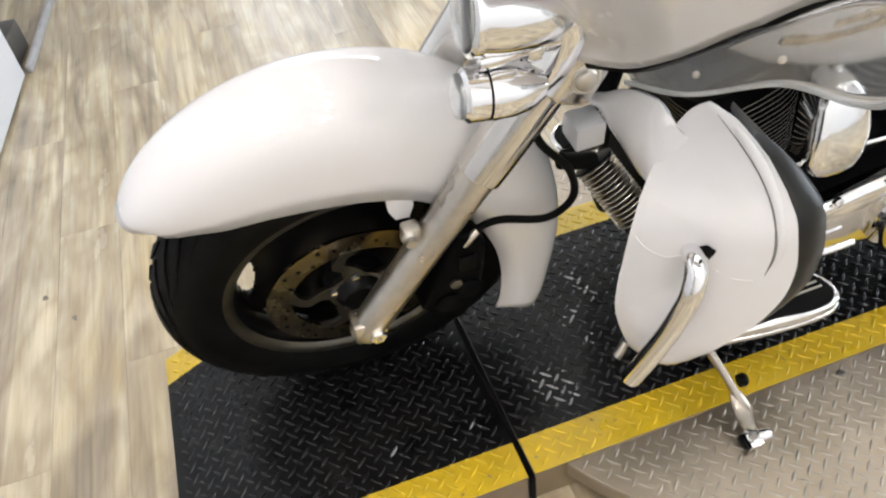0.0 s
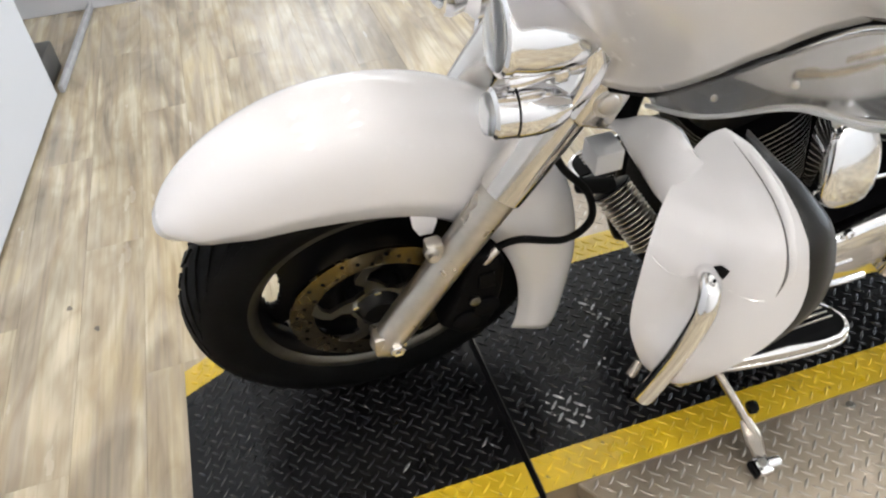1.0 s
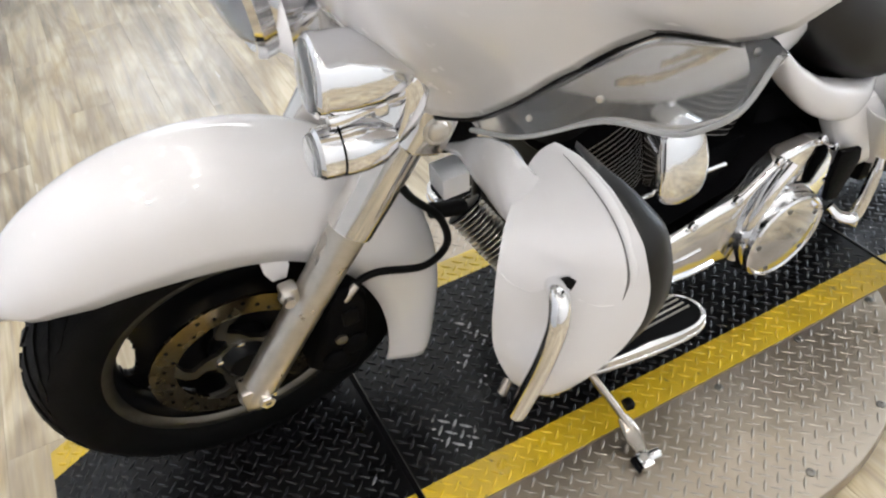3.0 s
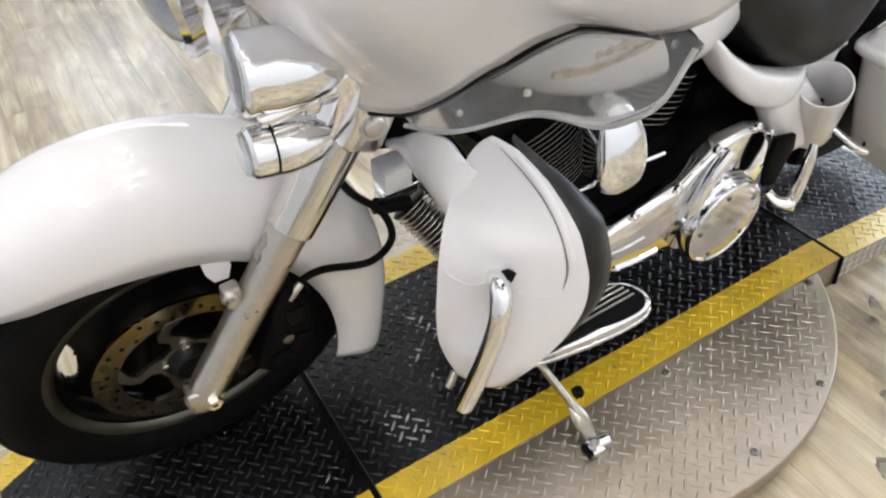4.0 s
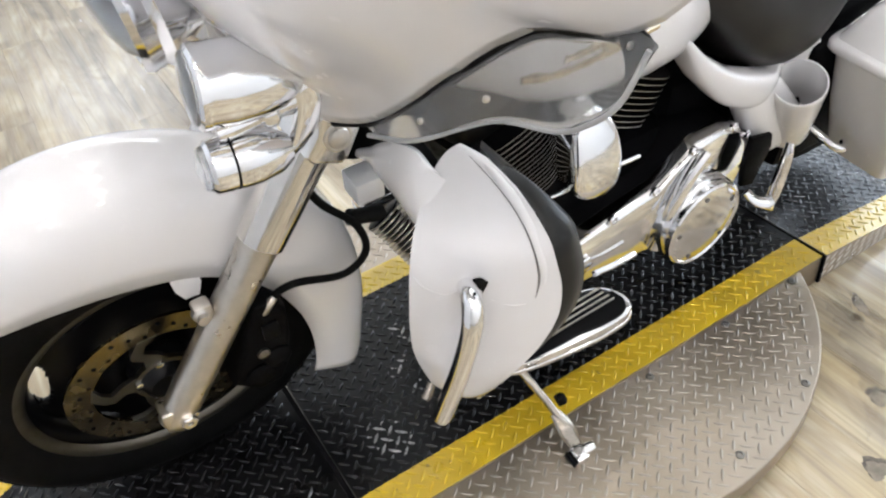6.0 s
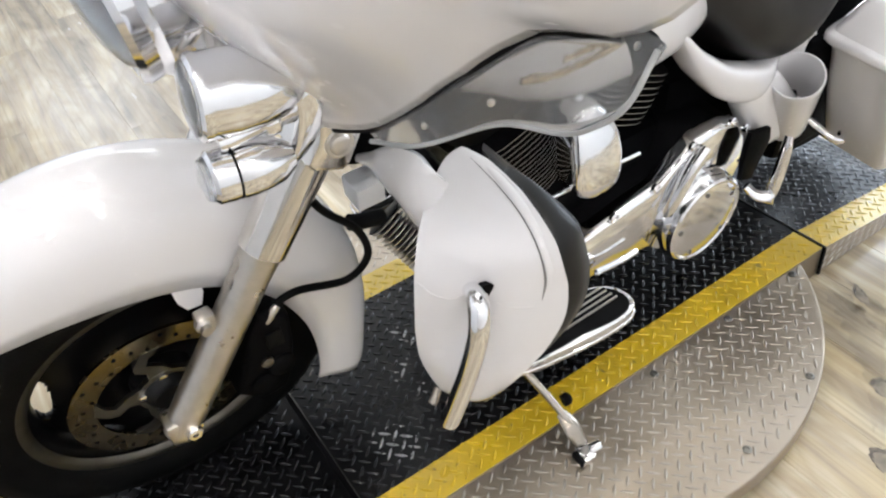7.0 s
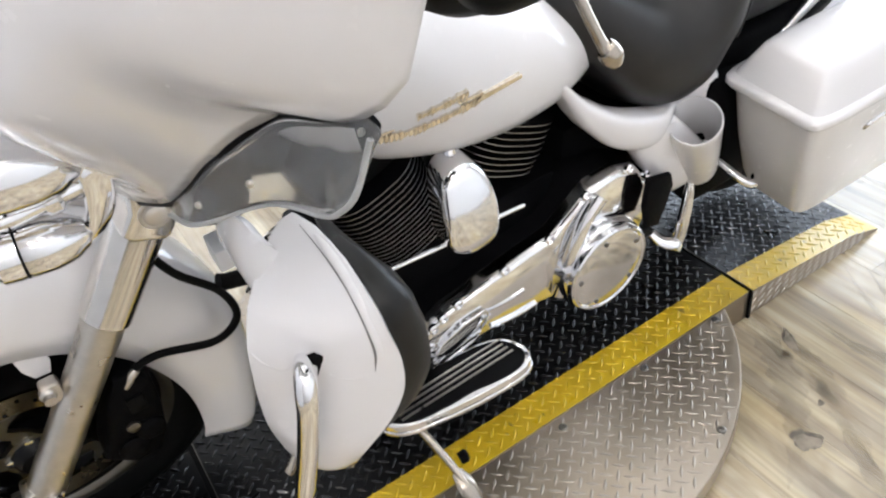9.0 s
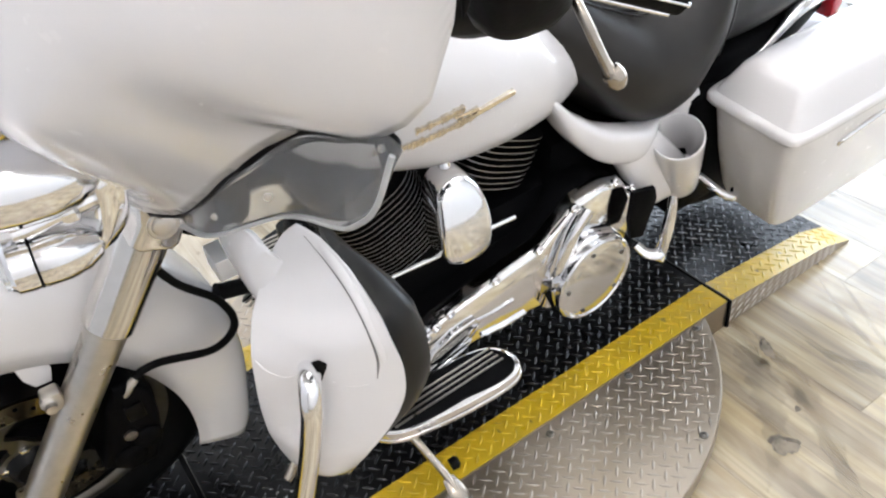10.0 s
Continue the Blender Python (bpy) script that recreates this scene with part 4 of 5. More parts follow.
# fuel tank with its emblem
TANK = [(0.46, 0.04, 0.700, 0.780), (0.52, 0.115, 0.655, 0.845), (0.60, 0.160, 0.605, 0.870), (0.70, 0.175, 0.572, 0.860), (0.80, 0.171, 0.556, 0.830), (0.90, 0.156, 0.560, 0.785), (0.955, 0.140, 0.580, 0.745), (1.00, 0.118, 0.600, 0.710), (1.04, 0.082, 0.620, 0.675), (1.06, 0.030, 0.635, 0.655)]
rings = []
for x in np.linspace(0.46, 1.06, 44):
    w, z0, z1 = interp(TANK, x)
    zc = z0 + (z1 - z0) * 0.42
    rings.append(super_ring((x, 0, zc), (0, 1, 0), (0, 0, 1), max(w, 0.004), max(z1 - zc, 0.004), 2.3, 40, rv2=max(zc - z0, 0.004)))
tank = part("fuel_tank", loft(rings), PEARL, moto, "pearl white teardrop fuel tank", smooth=60)
BADGE = random.Random(5)


def badge_bar(x0, x1, z0, z1, h0, h1):
    w0, w1 = interp(TANK, x0)[0], interp(TANK, x1)[0]
    rings = [[(x, -w + d, z + q * h) for d, q in ((0.006, -1), (-0.0035, -0.8), (-0.0035, 0.8), (0.006, 1))] for x, w, z, h in ((x0, w0, z0, h0), (x1, w1, z1, h1))]
    part("badge_bar", loft(rings), GILT, tank, "bar of a pale gilt badge", smooth=0)


for k in range(24):
    x = 0.580 + 0.0066 * k
    z = 0.698 + 0.010 * max(0, k - 8) / 16
    h = BADGE.uniform(0.0045, 0.0085)
    badge_bar(x, x + 0.0052, z, z + 0.002, h, h * 0.8)
for k in range(12):
    x = 0.640 + 0.0066 * k
    z = 0.718 + 0.008 * k / 12
    h = BADGE.uniform(0.004, 0.0075)
    badge_bar(x, x + 0.0054, z, z + 0.003, h, h * 0.7)
badge_bar(0.590, 0.742, 0.7065, 0.7175, 0.002, 0.003)
badge_bar(0.738, 0.812, 0.7105, 0.7125, 0.0055, 0.0035)

# seat
SEAT = [(0.86, 0.05, 0.705, 0.770), (0.92, 0.095, 0.668, 0.795), (0.985, 0.150, 0.605, 0.785), (1.05, 0.192, 0.530, 0.755), (1.12, 0.206, 0.497, 0.735), (1.19, 0.208, 0.502, 0.765), (1.235, 0.204, 0.552, 0.83), (1.262, 0.192, 0.558, 0.872), (1.285, 0.176, 0.562, 0.868), (1.34, 0.178, 0.560, 0.862), (1.45, 0.175, 0.560, 0.86), (1.58, 0.16, 0.575, 0.85), (1.66, 0.11, 0.60, 0.80)]
rings = []
for x in np.linspace(0.86, 1.66, 72):
    w, z0, z1 = interp(SEAT, x)
    zc = z0 + (z1 - z0) * 0.40
    rings.append(super_ring((x, 0, zc), (0, 1, 0), (0, 0, 1), w, z1 - zc, 2.6, 40, rv2=zc - z0))
seat = part("seat", loft(rings), LEATHER, moto, "black leather two-up seat", smooth=60)
rings = []
for x in np.linspace(1.235, 1.72, 20):
    w, z0, z1 = interp([(1.235, 0.15, 0.48, 0.57), (1.32, 0.168, 0.495, 0.585), (1.5, 0.165, 0.515, 0.60), (1.65, 0.13, 0.53, 0.62), (1.72, 0.09, 0.54, 0.61)], x)
    rings.append(super_ring((x, 0, (z0 + z1) / 2), (0, 1, 0), (0, 0, 1), w, (z1 - z0) / 2, 4, 28))
part("seat_pan", loft(rings), BLACK_WRINKLE, seat, "black seat base", smooth=60)
for zz in (0.0, 1.0):
    pts = []
    for x in np.linspace(0.98, 1.235, 14):
        w, z0, z1 = interp(SEAT, x)
        zc = z0 + (z1 - z0) * 0.40
        th = 0.92 + 0.18 * zz + 0.25 * math.sin((x - 0.98) / 0.255 * math.pi) * (0.5 - zz)
        pts.append((x, -w * math.cos(th) ** (2 / 2.6) - 0.0005, zc + (z1 - zc) * math.sin(th) ** (2 / 2.6) + 0.0005))
    part("stitch_line", tube(pts, 0.0022, 6, 3), LEATHER, seat, "stitched seam")
part("seam_piping", tube([(1.272, -0.172, 0.60), (1.272, -0.184, 0.68), (1.272, -0.168, 0.78), (1.272, -0.10, 0.855)], 0.005, 8, 6), LEATHER, seat)

# side cover with a round holder
COVER = [(0.905, 0.150, 0.640, 0.010), (0.935, 0.178, 0.590, 0.022), (0.99, 0.198, 0.540, 0.030), (1.05, 0.208, 0.512, 0.033), (1.10, 0.203, 0.499, 0.032), (1.145, 0.176, 0.502, 0.034), (1.20, 0.172, 0.505, 0.040), (1.24, 0.176, 0.500, 0.042)]
for side in (-1, 1):
    rings = []
    for x in np.linspace(0.905, 1.24, 30):
        yo, zc, h = interp(COVER, x)
        rings.append(super_ring((x, side * (yo - 0.03), zc), (0, 1, 0.0), (0.25, 0, 1), 0.032, h, 3, 24))
    cover = part("side_cover", loft(rings), PEARL, moto, "pearl white side cover with a round open holder", smooth=60)
    rings = []
    for z, x0, x1, yo in ((0.510, 1.026, 1.130, 0.204), (0.498, 1.032, 1.142, 0.207), (0.466, 1.044, 1.172, 0.210), (0.425, 1.068, 1.208, 0.213), (0.385, 1.090, 1.228, 0.214), (0.358, 1.104, 1.234, 0.212), (0.344, 1.112, 1.232, 0.209), (0.336, 1.122, 1.224, 0.204)):
        rings.append(super_ring(((x0 + x1) / 2, side * (yo - 0.03), z), (1, 0, 0), (0, 1, 0), (x1 - x0) / 2, 0.03, 4, 36))
    part("lower_panel", loft(rings), PEARL, cover, smooth=60)
    m = axis_pose((1.222, side * 0.183, 0.346), (-0.078, 0.039 * side, 0.165))
    part("holder", lathe([(0.036, 0.0), (0.0425, 0.004), (0.0445, 0.02), (0.0460, 0.10), (0.0473, 0.172), (0.0475, 0.182), (0.0464, 0.1855), (0.0442, 0.1855), (0.0428, 0.182), (0.040, 0.08), (0.036, 0.05), (0.002, 0.05)], m, 48), PEARL, cover, "round open white holder")
SIDE_ON = Matrix(((1, 0, 0, 0), (0, 0, -1, 0), (0, 1, 0, 0), (0, 0, 0, 1)))
# passenger peg frame and exhaust under it
part("peg_bracket", prism([(1.075, 0.275), (1.088, 0.285), (1.112, 0.40), (1.10, 0.425), (1.075, 0.43), (1.07, 0.38)], 0.17, 0.185, Matrix(((1, 0, 0, 0), (0, 0, -1, 0), (0, 1, 0, 0), (0, 0, 0, 1))), 0.004), BLACK_WRINKLE, moto, "black frame plate")
heel = part("heel_shifter", tube([(1.058, -0.245, 0.312, 0.010), (1.066, -0.262, 0.300, 0.012), (1.082, -0.276, 0.296, 0.013), (1.092, -0.278, 0.306, 0.012), (1.098, -0.276, 0.340, 0.012), (1.106, -0.270, 0.390, 0.011), (1.110, -0.264, 0.420, 0.008)], 0.012, 14, 5, 0.65), CHROME, moto, "chrome heel shift lever")
part("toe_pad", tube([(1.078, -0.262, 0.286, 0.009), (1.090, -0.288, 0.292, 0.010)], 0.010, 12, 1), CHROME, heel, "chrome peg end")
part("web", prism([(1.054, 0.318), (1.086, 0.307), (1.106, 0.395), (1.096, 0.425), (1.040, 0.440), (1.040, 0.375)], 0.225, 0.235, SIDE_ON, 0.003), BLACK_WRINKLE, heel, "black web plate")
part("exhaust_pipe", tube([(0.62, 0.10, 0.22), (0.85, 0.12, 0.19), (1.15, 0.14, 0.19), (1.35, 0.18, 0.20), (1.42, 0.20, 0.22), (1.9, 0.22, 0.26)], 0.036, 20, 6), CHROME, moto, "chrome exhaust pipe")

# saddlebags
for side in (-1, 1):
    rings = []
    BAG = [(0.250, 1.370, 1.82, 0.225, 0.335), (0.257, 1.355, 1.84, 0.205, 0.345), (0.30, 1.335, 1.86, 0.195, 0.354), (0.40, 1.300, 1.87, 0.186, 0.364), (0.514, 1.266, 1.87, 0.180, 0.372)]
    for z, x0, x1, yi, yo in BAG:
        rings.append(super_ring(((x0 + x1) / 2, side * (yi + yo) / 2, z), (1, 0, 0), (0, 1, 0), (x1 - x0) / 2, (yo - yi) / 2, 10, 72))
    bag = part("saddlebag", loft(rings), PEARL, moto, "pearl white hard saddlebag", smooth=40)
    rings = []
    for z, g in ((0.498, -0.004), (0.500, 0.008), (0.506, 0.0125), (0.516, 0.0125), (0.521, 0.009), (0.524, 0.001), (0.534, -0.004), (0.560, -0.016), (0.580, -0.026), (0.590, -0.036), (0.594, -0.048), (0.596, -0.064)):
        rings.append(super_ring((1.565, side * 0.276, z + 0.016), (1, 0, 0), (0, 1, 0), 0.302 + g * 1.0, 0.094 + g * 0.95, 12, 84))
    lid = part("lid", loft(rings), PEARL, bag, smooth=40)
    part("lid_latch", tube([(1.395, side * 0.378, 0.470), (1.403, side * 0.385, 0.486), (1.50, side * 0.390, 0.506), (1.56, side * 0.388, 0.512)], 0.0045, 10, 5), CHROME, bag, "chrome lid latch")
    part("rail_hoop", tube([(1.262, side * 0.20, 0.35), (1.266, side * 0.245, 0.340), (1.275, side * 0.268, 0.333), (1.290, side * 0.274, 0.329), (1.306, side * 0.262, 0.328)], 0.0085, 12, 6), CHROME, bag, "chrome bag guard hoop")
    part("fender_strut", tube([(1.30, side * 0.172, 0.520, 0.006), (1.335, side * 0.172, 0.535, 0.007), (1.405, side * 0.172, 0.557, 0.007), (1.46, side * 0.170, 0.590, 0.010), (1.505, side * 0.166, 0.612, 0.015), (1.60, side * 0.150, 0.606, 0.015), (1.68, side * 0.125, 0.590, 0.013), (1.70, side * 0.10, 0.585, 0.010)], 0.009, 12, 5), CHROME, moto, "chrome rear fender strut")
# black box added so the gap between cover and bag stays dark
part("inner_fender", box(1.22, 1.40, -0.19, 0.19, 0.24, 0.53, 0.02), BLACK_WRINKLE, moto, "black box added to darken the gap beside the side cover")
part("rear_fender", loft([super_ring((x, 0, z), (0, 1, 0), (0, 0, 1), w, h, 2.6, 28) for x, z, w, h in ((1.30, 0.37, 0.10, 0.08), (1.4, 0.40, 0.11, 0.10), (1.6, 0.42, 0.11, 0.10), (1.78, 0.40, 0.10, 0.10), (1.90, 0.35, 0.09, 0.10), (1.95, 0.30, 0.07, 0.08))]), PEARL, moto, "pearl white rear fender", smooth=60)
part("tail_reflector", box(1.655, 1.685, -0.150, -0.115, 0.528, 0.580, 0.003), AMBER, moto, "red tail reflector")
rw = axis_pose((1.60, 0, AX), (0, -1, 0))
rwheel = part("rear_wheel", ring_mesh(rim_profile, rw, 48), ALLOY_GREY, moto, "cast alloy rear rim")
part("tyre", ring_mesh([(r * 1.0, h * 1.1) for r, h in tyre_profile], rw, 64), RUBBER, rwheel, "black rubber tyre")

# engine
part("crankcase", box(0.50, 0.96, -0.135, 0.12, 0.17, 0.46, 0.05), BLACK_WRINKLE, moto, "black powder-coated crankcase")
part("gearbox", box(0.94, 1.22, -0.12, 0.12, 0.20, 0.52, 0.04), BLACK_WRINKLE, moto, "black gearbox housing")
part("steering_head", tube([(0.375, 0, 0.60), (0.40, 0, 0.72), (0.435, 0, 0.86)], 0.065, 20, 4), BLACK_WRINKLE, moto, "black steering head")
part("frame_backbone", tube([(0.33, 0, 0.80), (0.45, 0, 0.66), (0.75, 0, 0.60), (1.0, 0, 0.56), (1.2, 0, 0.50)], 0.05, 12, 4), BLACK_WRINKLE, moto, "black frame backbone")
for ys in (-0.11, 0.11):
    part("down_tube", tube([(0.520, ys, 0.40), (0.520, ys, 0.30), (0.522, ys, 0.17), (0.62, ys, 0.13), (1.2, ys, 0.13)], 0.018, 12, 5), BLACK_PAINT, moto, "black frame down tube")
for cx, tilt in ((0.60, -20), (0.82, 24)):
    m = Matrix.Translation((0.705 + (cx - 0.705) * 0.55, -0.02, 0.42)) @ Matrix.Rotation(radians(tilt), 4, "Y")
    cyl = part("cylinder", lathe([(0.060, 0.0), (0.060, 0.20), (0.05, 0.23)], m, 24), BLACK_WRINKLE, moto, "black finned cylinder")
    for k in range(0 if cx < 0.7 else 7, 16):
        z = 0.018 + 0.0115 * k
        w = 0.084 + 0.010 * min(1.0, k / 10)
        out = [tuple(v)[:2] for v in super_ring((0, 0, 0), (1, 0, 0), (0, 1, 0), w, w * 1.38, 3.0, 36)]
        fin = bmesh.new()
        add_prism(fin, out, z, z + 0.0020, m)
        for f in fin.faces:
            if len(f.verts) == 4:
                f.material_index = 1
        part("fin", fin, BLACK_WRINKLE, cyl, "fin with a bright machined edge", smooth=0, mats=(GREY_FIN,))
    part("rocker_cover", loft([super_ring(m @ Vector((0, 0, z)), m.to_3x3() @ Vector((1, 0, 0)), (0, 1, 0), w, w * 1.2, 3.5, 24) for z, w in ((0.20, 0.085), (0.235, 0.088), (0.262, 0.075), (0.275, 0.05))]), BLACK_PAINT, cyl, "gloss black rocker cover")
# chrome horn cover on its stay
HORN = [(0.650, 0.500), (0.660, 0.478), (0.690, 0.465), (0.722, 0.468), (0.738, 0.482), (0.744, 0.520), (0.743, 0.560), (0.735, 0.590), (0.716, 0.608), (0.694, 0.610), (0.672, 0.600), (0.658, 0.575), (0.652, 0.540)]
hc = Vector((0.700, 0.535))
rings = []
for h, g in ((-0.050, 0.97), (-0.040, 1.0), (-0.016, 1.0), (-0.008, 0.985), (-0.003, 0.95), (0.0, 0.88), (0.0, 0.70), (0.0, 0.45), (0.0, 0.20), (0.0, 0.04)):
    ring = []
    for x, z in curve_points(HORN + HORN[:1], 4)[:-1]:
        X, Z = (x - hc.x) * g, (z - hc.y) * g
        ring.append((hc.x + X, -(0.214 + h - 0.016 * (Z / 0.07) ** 2 - 0.006 * (X / 0.047) ** 2) + 0.28 * Z, hc.y + Z))
    rings.append(ring)
horn = part("horn_cover", loft(rings), CHROME, moto, "waterfall chrome horn cover", smooth=80)
part("horn_stay", tube([(0.70, -0.15, 0.58), (0.705, -0.13, 0.63), (0.70, -0.08, 0.66)], 0.010, 10, 4), CHROME, horn)
part("choke_rod", tube([(0.548, -0.19, 0.494), (0.655, -0.19, 0.486)], 0.0038, 10, 1), CHROME, horn)
part("choke_rod", tube([(0.738, -0.19, 0.488), (0.805, -0.19, 0.483)], 0.0038, 10, 1), CHROME, horn)
# primary chain case, in two tiers, with the round clutch cover
CASE = [(0.585, 0.290), (0.598, 0.320), (0.640, 0.345), (0.720, 0.362), (0.800, 0.378), (0.862, 0.388), (0.905, 0.425), (0.940, 0.452), (1.000, 0.458), (1.048, 0.440), (1.078, 0.395), (1.090, 0.330), (1.075, 0.270), (1.035, 0.215), (0.975, 0.190), (0.915, 0.195), (0.868, 0.222), (0.800, 0.232), (0.700, 0.228), (0.620, 0.232), (0.592, 0.255)]
case = part("primary_case", prism(CASE, 0.172, 0.205, SIDE_ON, 0.014), CHROME, moto, "polished chrome primary chain case", smooth=50)
part("case_flange", prism([(x - (x - 0.84) * 0.01, z - (z - 0.31) * 0.02) for x, z in CASE], 0.10, 0.1715, SIDE_ON, 0.004), BLACK_WRINKLE, case, smooth=50)
m = axis_pose((0.958, -0.2, 0.278), (0.03, -1, 0.05)) @ Matrix.Diagonal((0.90, 0.90, 0.92, 1))
part("clutch_cover", lathe([(0.108, 0.0), (0.107, 0.020), (0.104, 0.032), (0.101, 0.037), (0.101, 0.045), (0.1005, 0.049), (0.097, 0.0525), (0.093, 0.0525), (0.090, 0.0500), (0.088, 0.0505), (0.060, 0.0535), (0.030, 0.0550), (0.004, 0.0555)], m, 56), CHROME, case, "round chrome clutch cover", smooth=25)
for k in range(5):
    a = 2 * math.pi * k / 5 + 0.5
    part("cover_screw", lathe([(0.0055, 0), (0.0055, 0.003), (0.003, 0.004)], m @ Matrix.Translation((0.078 * math.cos(a), 0.078 * math.sin(a), 0.0505)), 10), STEEL, case)
part("inspection_cover", prism([(0.605, 0.262), (0.615, 0.288), (0.66, 0.312), (0.705, 0.318), (0.715, 0.300), (0.69, 0.272), (0.63, 0.250)], 0.203, 0.216, SIDE_ON, 0.005), CHROME, case, "small chrome inspection cover", smooth=50)
part("inspection_cover", prism([(0.600, 0.245), (0.625, 0.258), (0.675, 0.268), (0.700, 0.262), (0.68, 0.242), (0.63, 0.234)], 0.203, 0.214, SIDE_ON, 0.005), CHROME, case, "small chrome inspection cover", smooth=50)
part("case_rib", tube([(0.87, -0.212, 0.245), (0.888, -0.218, 0.33), (0.915, -0.216, 0.40), (0.95, -0.212, 0.438)], 0.014, 12, 5), CHROME, case)
for bx, bz in ((0.61, 0.325), (0.66, 0.352), (0.755, 0.372), (0.85, 0.388), (0.925, 0.445), (1.02, 0.455), (1.065, 0.42), (1.088, 0.33), (0.60, 0.285), (0.63, 0.338)):
    part("case_bolt", lathe([(0.009, 0), (0.009, 0.007), (0.006, 0.009), (0.006, 0.004), (0.002, 0.004)], axis_pose((bx, -0.2, bz), (0, -1, 0.2)), 14), CHROME, case)
part("shift_rod", tube([(0.709, -0.225, 0.282), (0.758, -0.225, 0.275), (0.806, -0.225, 0.276)], 0.0058, 10, 4), CHROME, moto, "chrome shift rod")

# rider floorboard
BOARD = [(0.470, -0.205), (0.470, -0.250), (0.505, -0.280), (0.570, -0.294), (0.640, -0.303), (0.690, -0.307), (0.728, -0.304), (0.747, -0.288), (0.748, -0.264), (0.730, -0.234), (0.695, -0.217), (0.640, -0.208), (0.560, -0.203)]
tilt = Matrix.Translation((0.6, -0.27, 0.235)) @ Matrix.Rotation(radians(-3), 4, "Y") @ Matrix.Translation((-0.6, 0.27, 0))
outline = [tuple(p) for p in curve_points(BOARD + BOARD[:1], 4)[:-1]]


def shrunk(points, d):
    c = np.mean(np.array(points), axis=0)
    return [tuple(c + (np.array(p) - c) * (1 - d / np.linalg.norm(np.array(p) - c))) for p in points]


for side in (-1, 1):
    mir = Matrix.Diagonal((1, -side, 1, 1)) @ tilt
    board = part("floorboard", prism(outline, -0.016, 0.0, mir, 0.004), CHROME, moto, "chrome rider floorboard", smooth=40)
    part("lower_rim", prism(shrunk(outline, -0.003), -0.026, -0.018, mir, 0.003), CHROME, board, smooth=40)
    part("rubber_pad", prism(shrunk(outline, 0.010), 0.0, 0.005, mir, 0.003), BLACK_PLASTIC, board, "ribbed black rubber pad", smooth=40)
    for k in range(4):
        y = -0.236 - 0.0105 * k
        part("pad_strip", box(0.50, 0.716 + 0.003 * k, y - 0.0017, y + 0.0017, 0.0045, 0.0075, m=mir), SATIN, board)

# vented lower fairings with the engine guard showing through: front edge x, y and rear edge x, y at each height
LOWER = [(0.325, 0.375, 0.337, 0.383, 0.345), (0.355, 0.350, 0.336, 0.379, 0.360), (0.400, 0.315, 0.333, 0.381, 0.381), (0.450, 0.301, 0.307, 0.395, 0.401), (0.500, 0.301, 0.297, 0.428, 0.412), (0.550, 0.306, 0.292, 0.450, 0.415), (0.600, 0.315, 0.283, 0.455, 0.410), (0.640, 0.335, 0.264, 0.449, 0.403), (0.670, 0.368, 0.239, 0.446, 0.390), (0.692, 0.396, 0.224, 0.444, 0.361), (0.706, 0.413, 0.223, 0.443, 0.319), (0.715, 0.425, 0.230, 0.438, 0.275)]


def lower_face(z, s):
    """A point of the outer face: s runs from the front edge (0) to the rear edge (1); a shallow valley takes up the guard bar."""
    fx, fy, rx, ry = interp(LOWER, z)
    b = 0.022 * math.sin(math.pi * s) * min(1.0, (rx - fx) / 0.1)
    b -= 0.009 * math.exp(-((s - 0.45 + (0.61 - z) * 1.3) / 0.13) ** 2) * max(0.0, min(1.0, (z - 0.47) / 0.06, (0.635 - z) / 0.03))
    ln = math.hypot(rx - fx, ry - fy)
    return Vector((fx + (rx - fx) * s - b * (ry - fy) / ln, -(fy + (ry - fy) * s + b * (rx - fx) / ln), z))


ARM_UP = [(0.362, 0.050, 0.610), (0.361, 0.100, 0.648), (0.362, 0.140, 0.684), (0.365, 0.185, 0.712), (0.371, 0.215, 0.718), (0.380, 0.238, 0.700), (0.408, 0.262, 0.672)]
ARM_LOW = [(0.360, 0.050, 0.600), (0.359, 0.100, 0.624), (0.359, 0.135, 0.619), (0.361, 0.175, 0.611), (0.357, 0.210, 0.614), (0.352, 0.240, 0.624), (0.352, 0.270, 0.628)]
GUARD = [(0.370, 0.318, 0.580, 0.014), (0.362, 0.344, 0.597, 0.014), (0.352, 0.367, 0.603, 0.014), (0.344, 0.381, 0.589, 0.014), (0.338, 0.385, 0.560, 0.014), (0.325, 0.381, 0.490, 0.014), (0.311, 0.371, 0.415, 0.014), (0.3050, 0.3645, 0.378, 0.014), (0.3035, 0.3630, 0.371, 0.0125), (0.3028, 0.3625, 0.367, 0.008), (0.3026, 0.3622, 0.366, 0.002)]
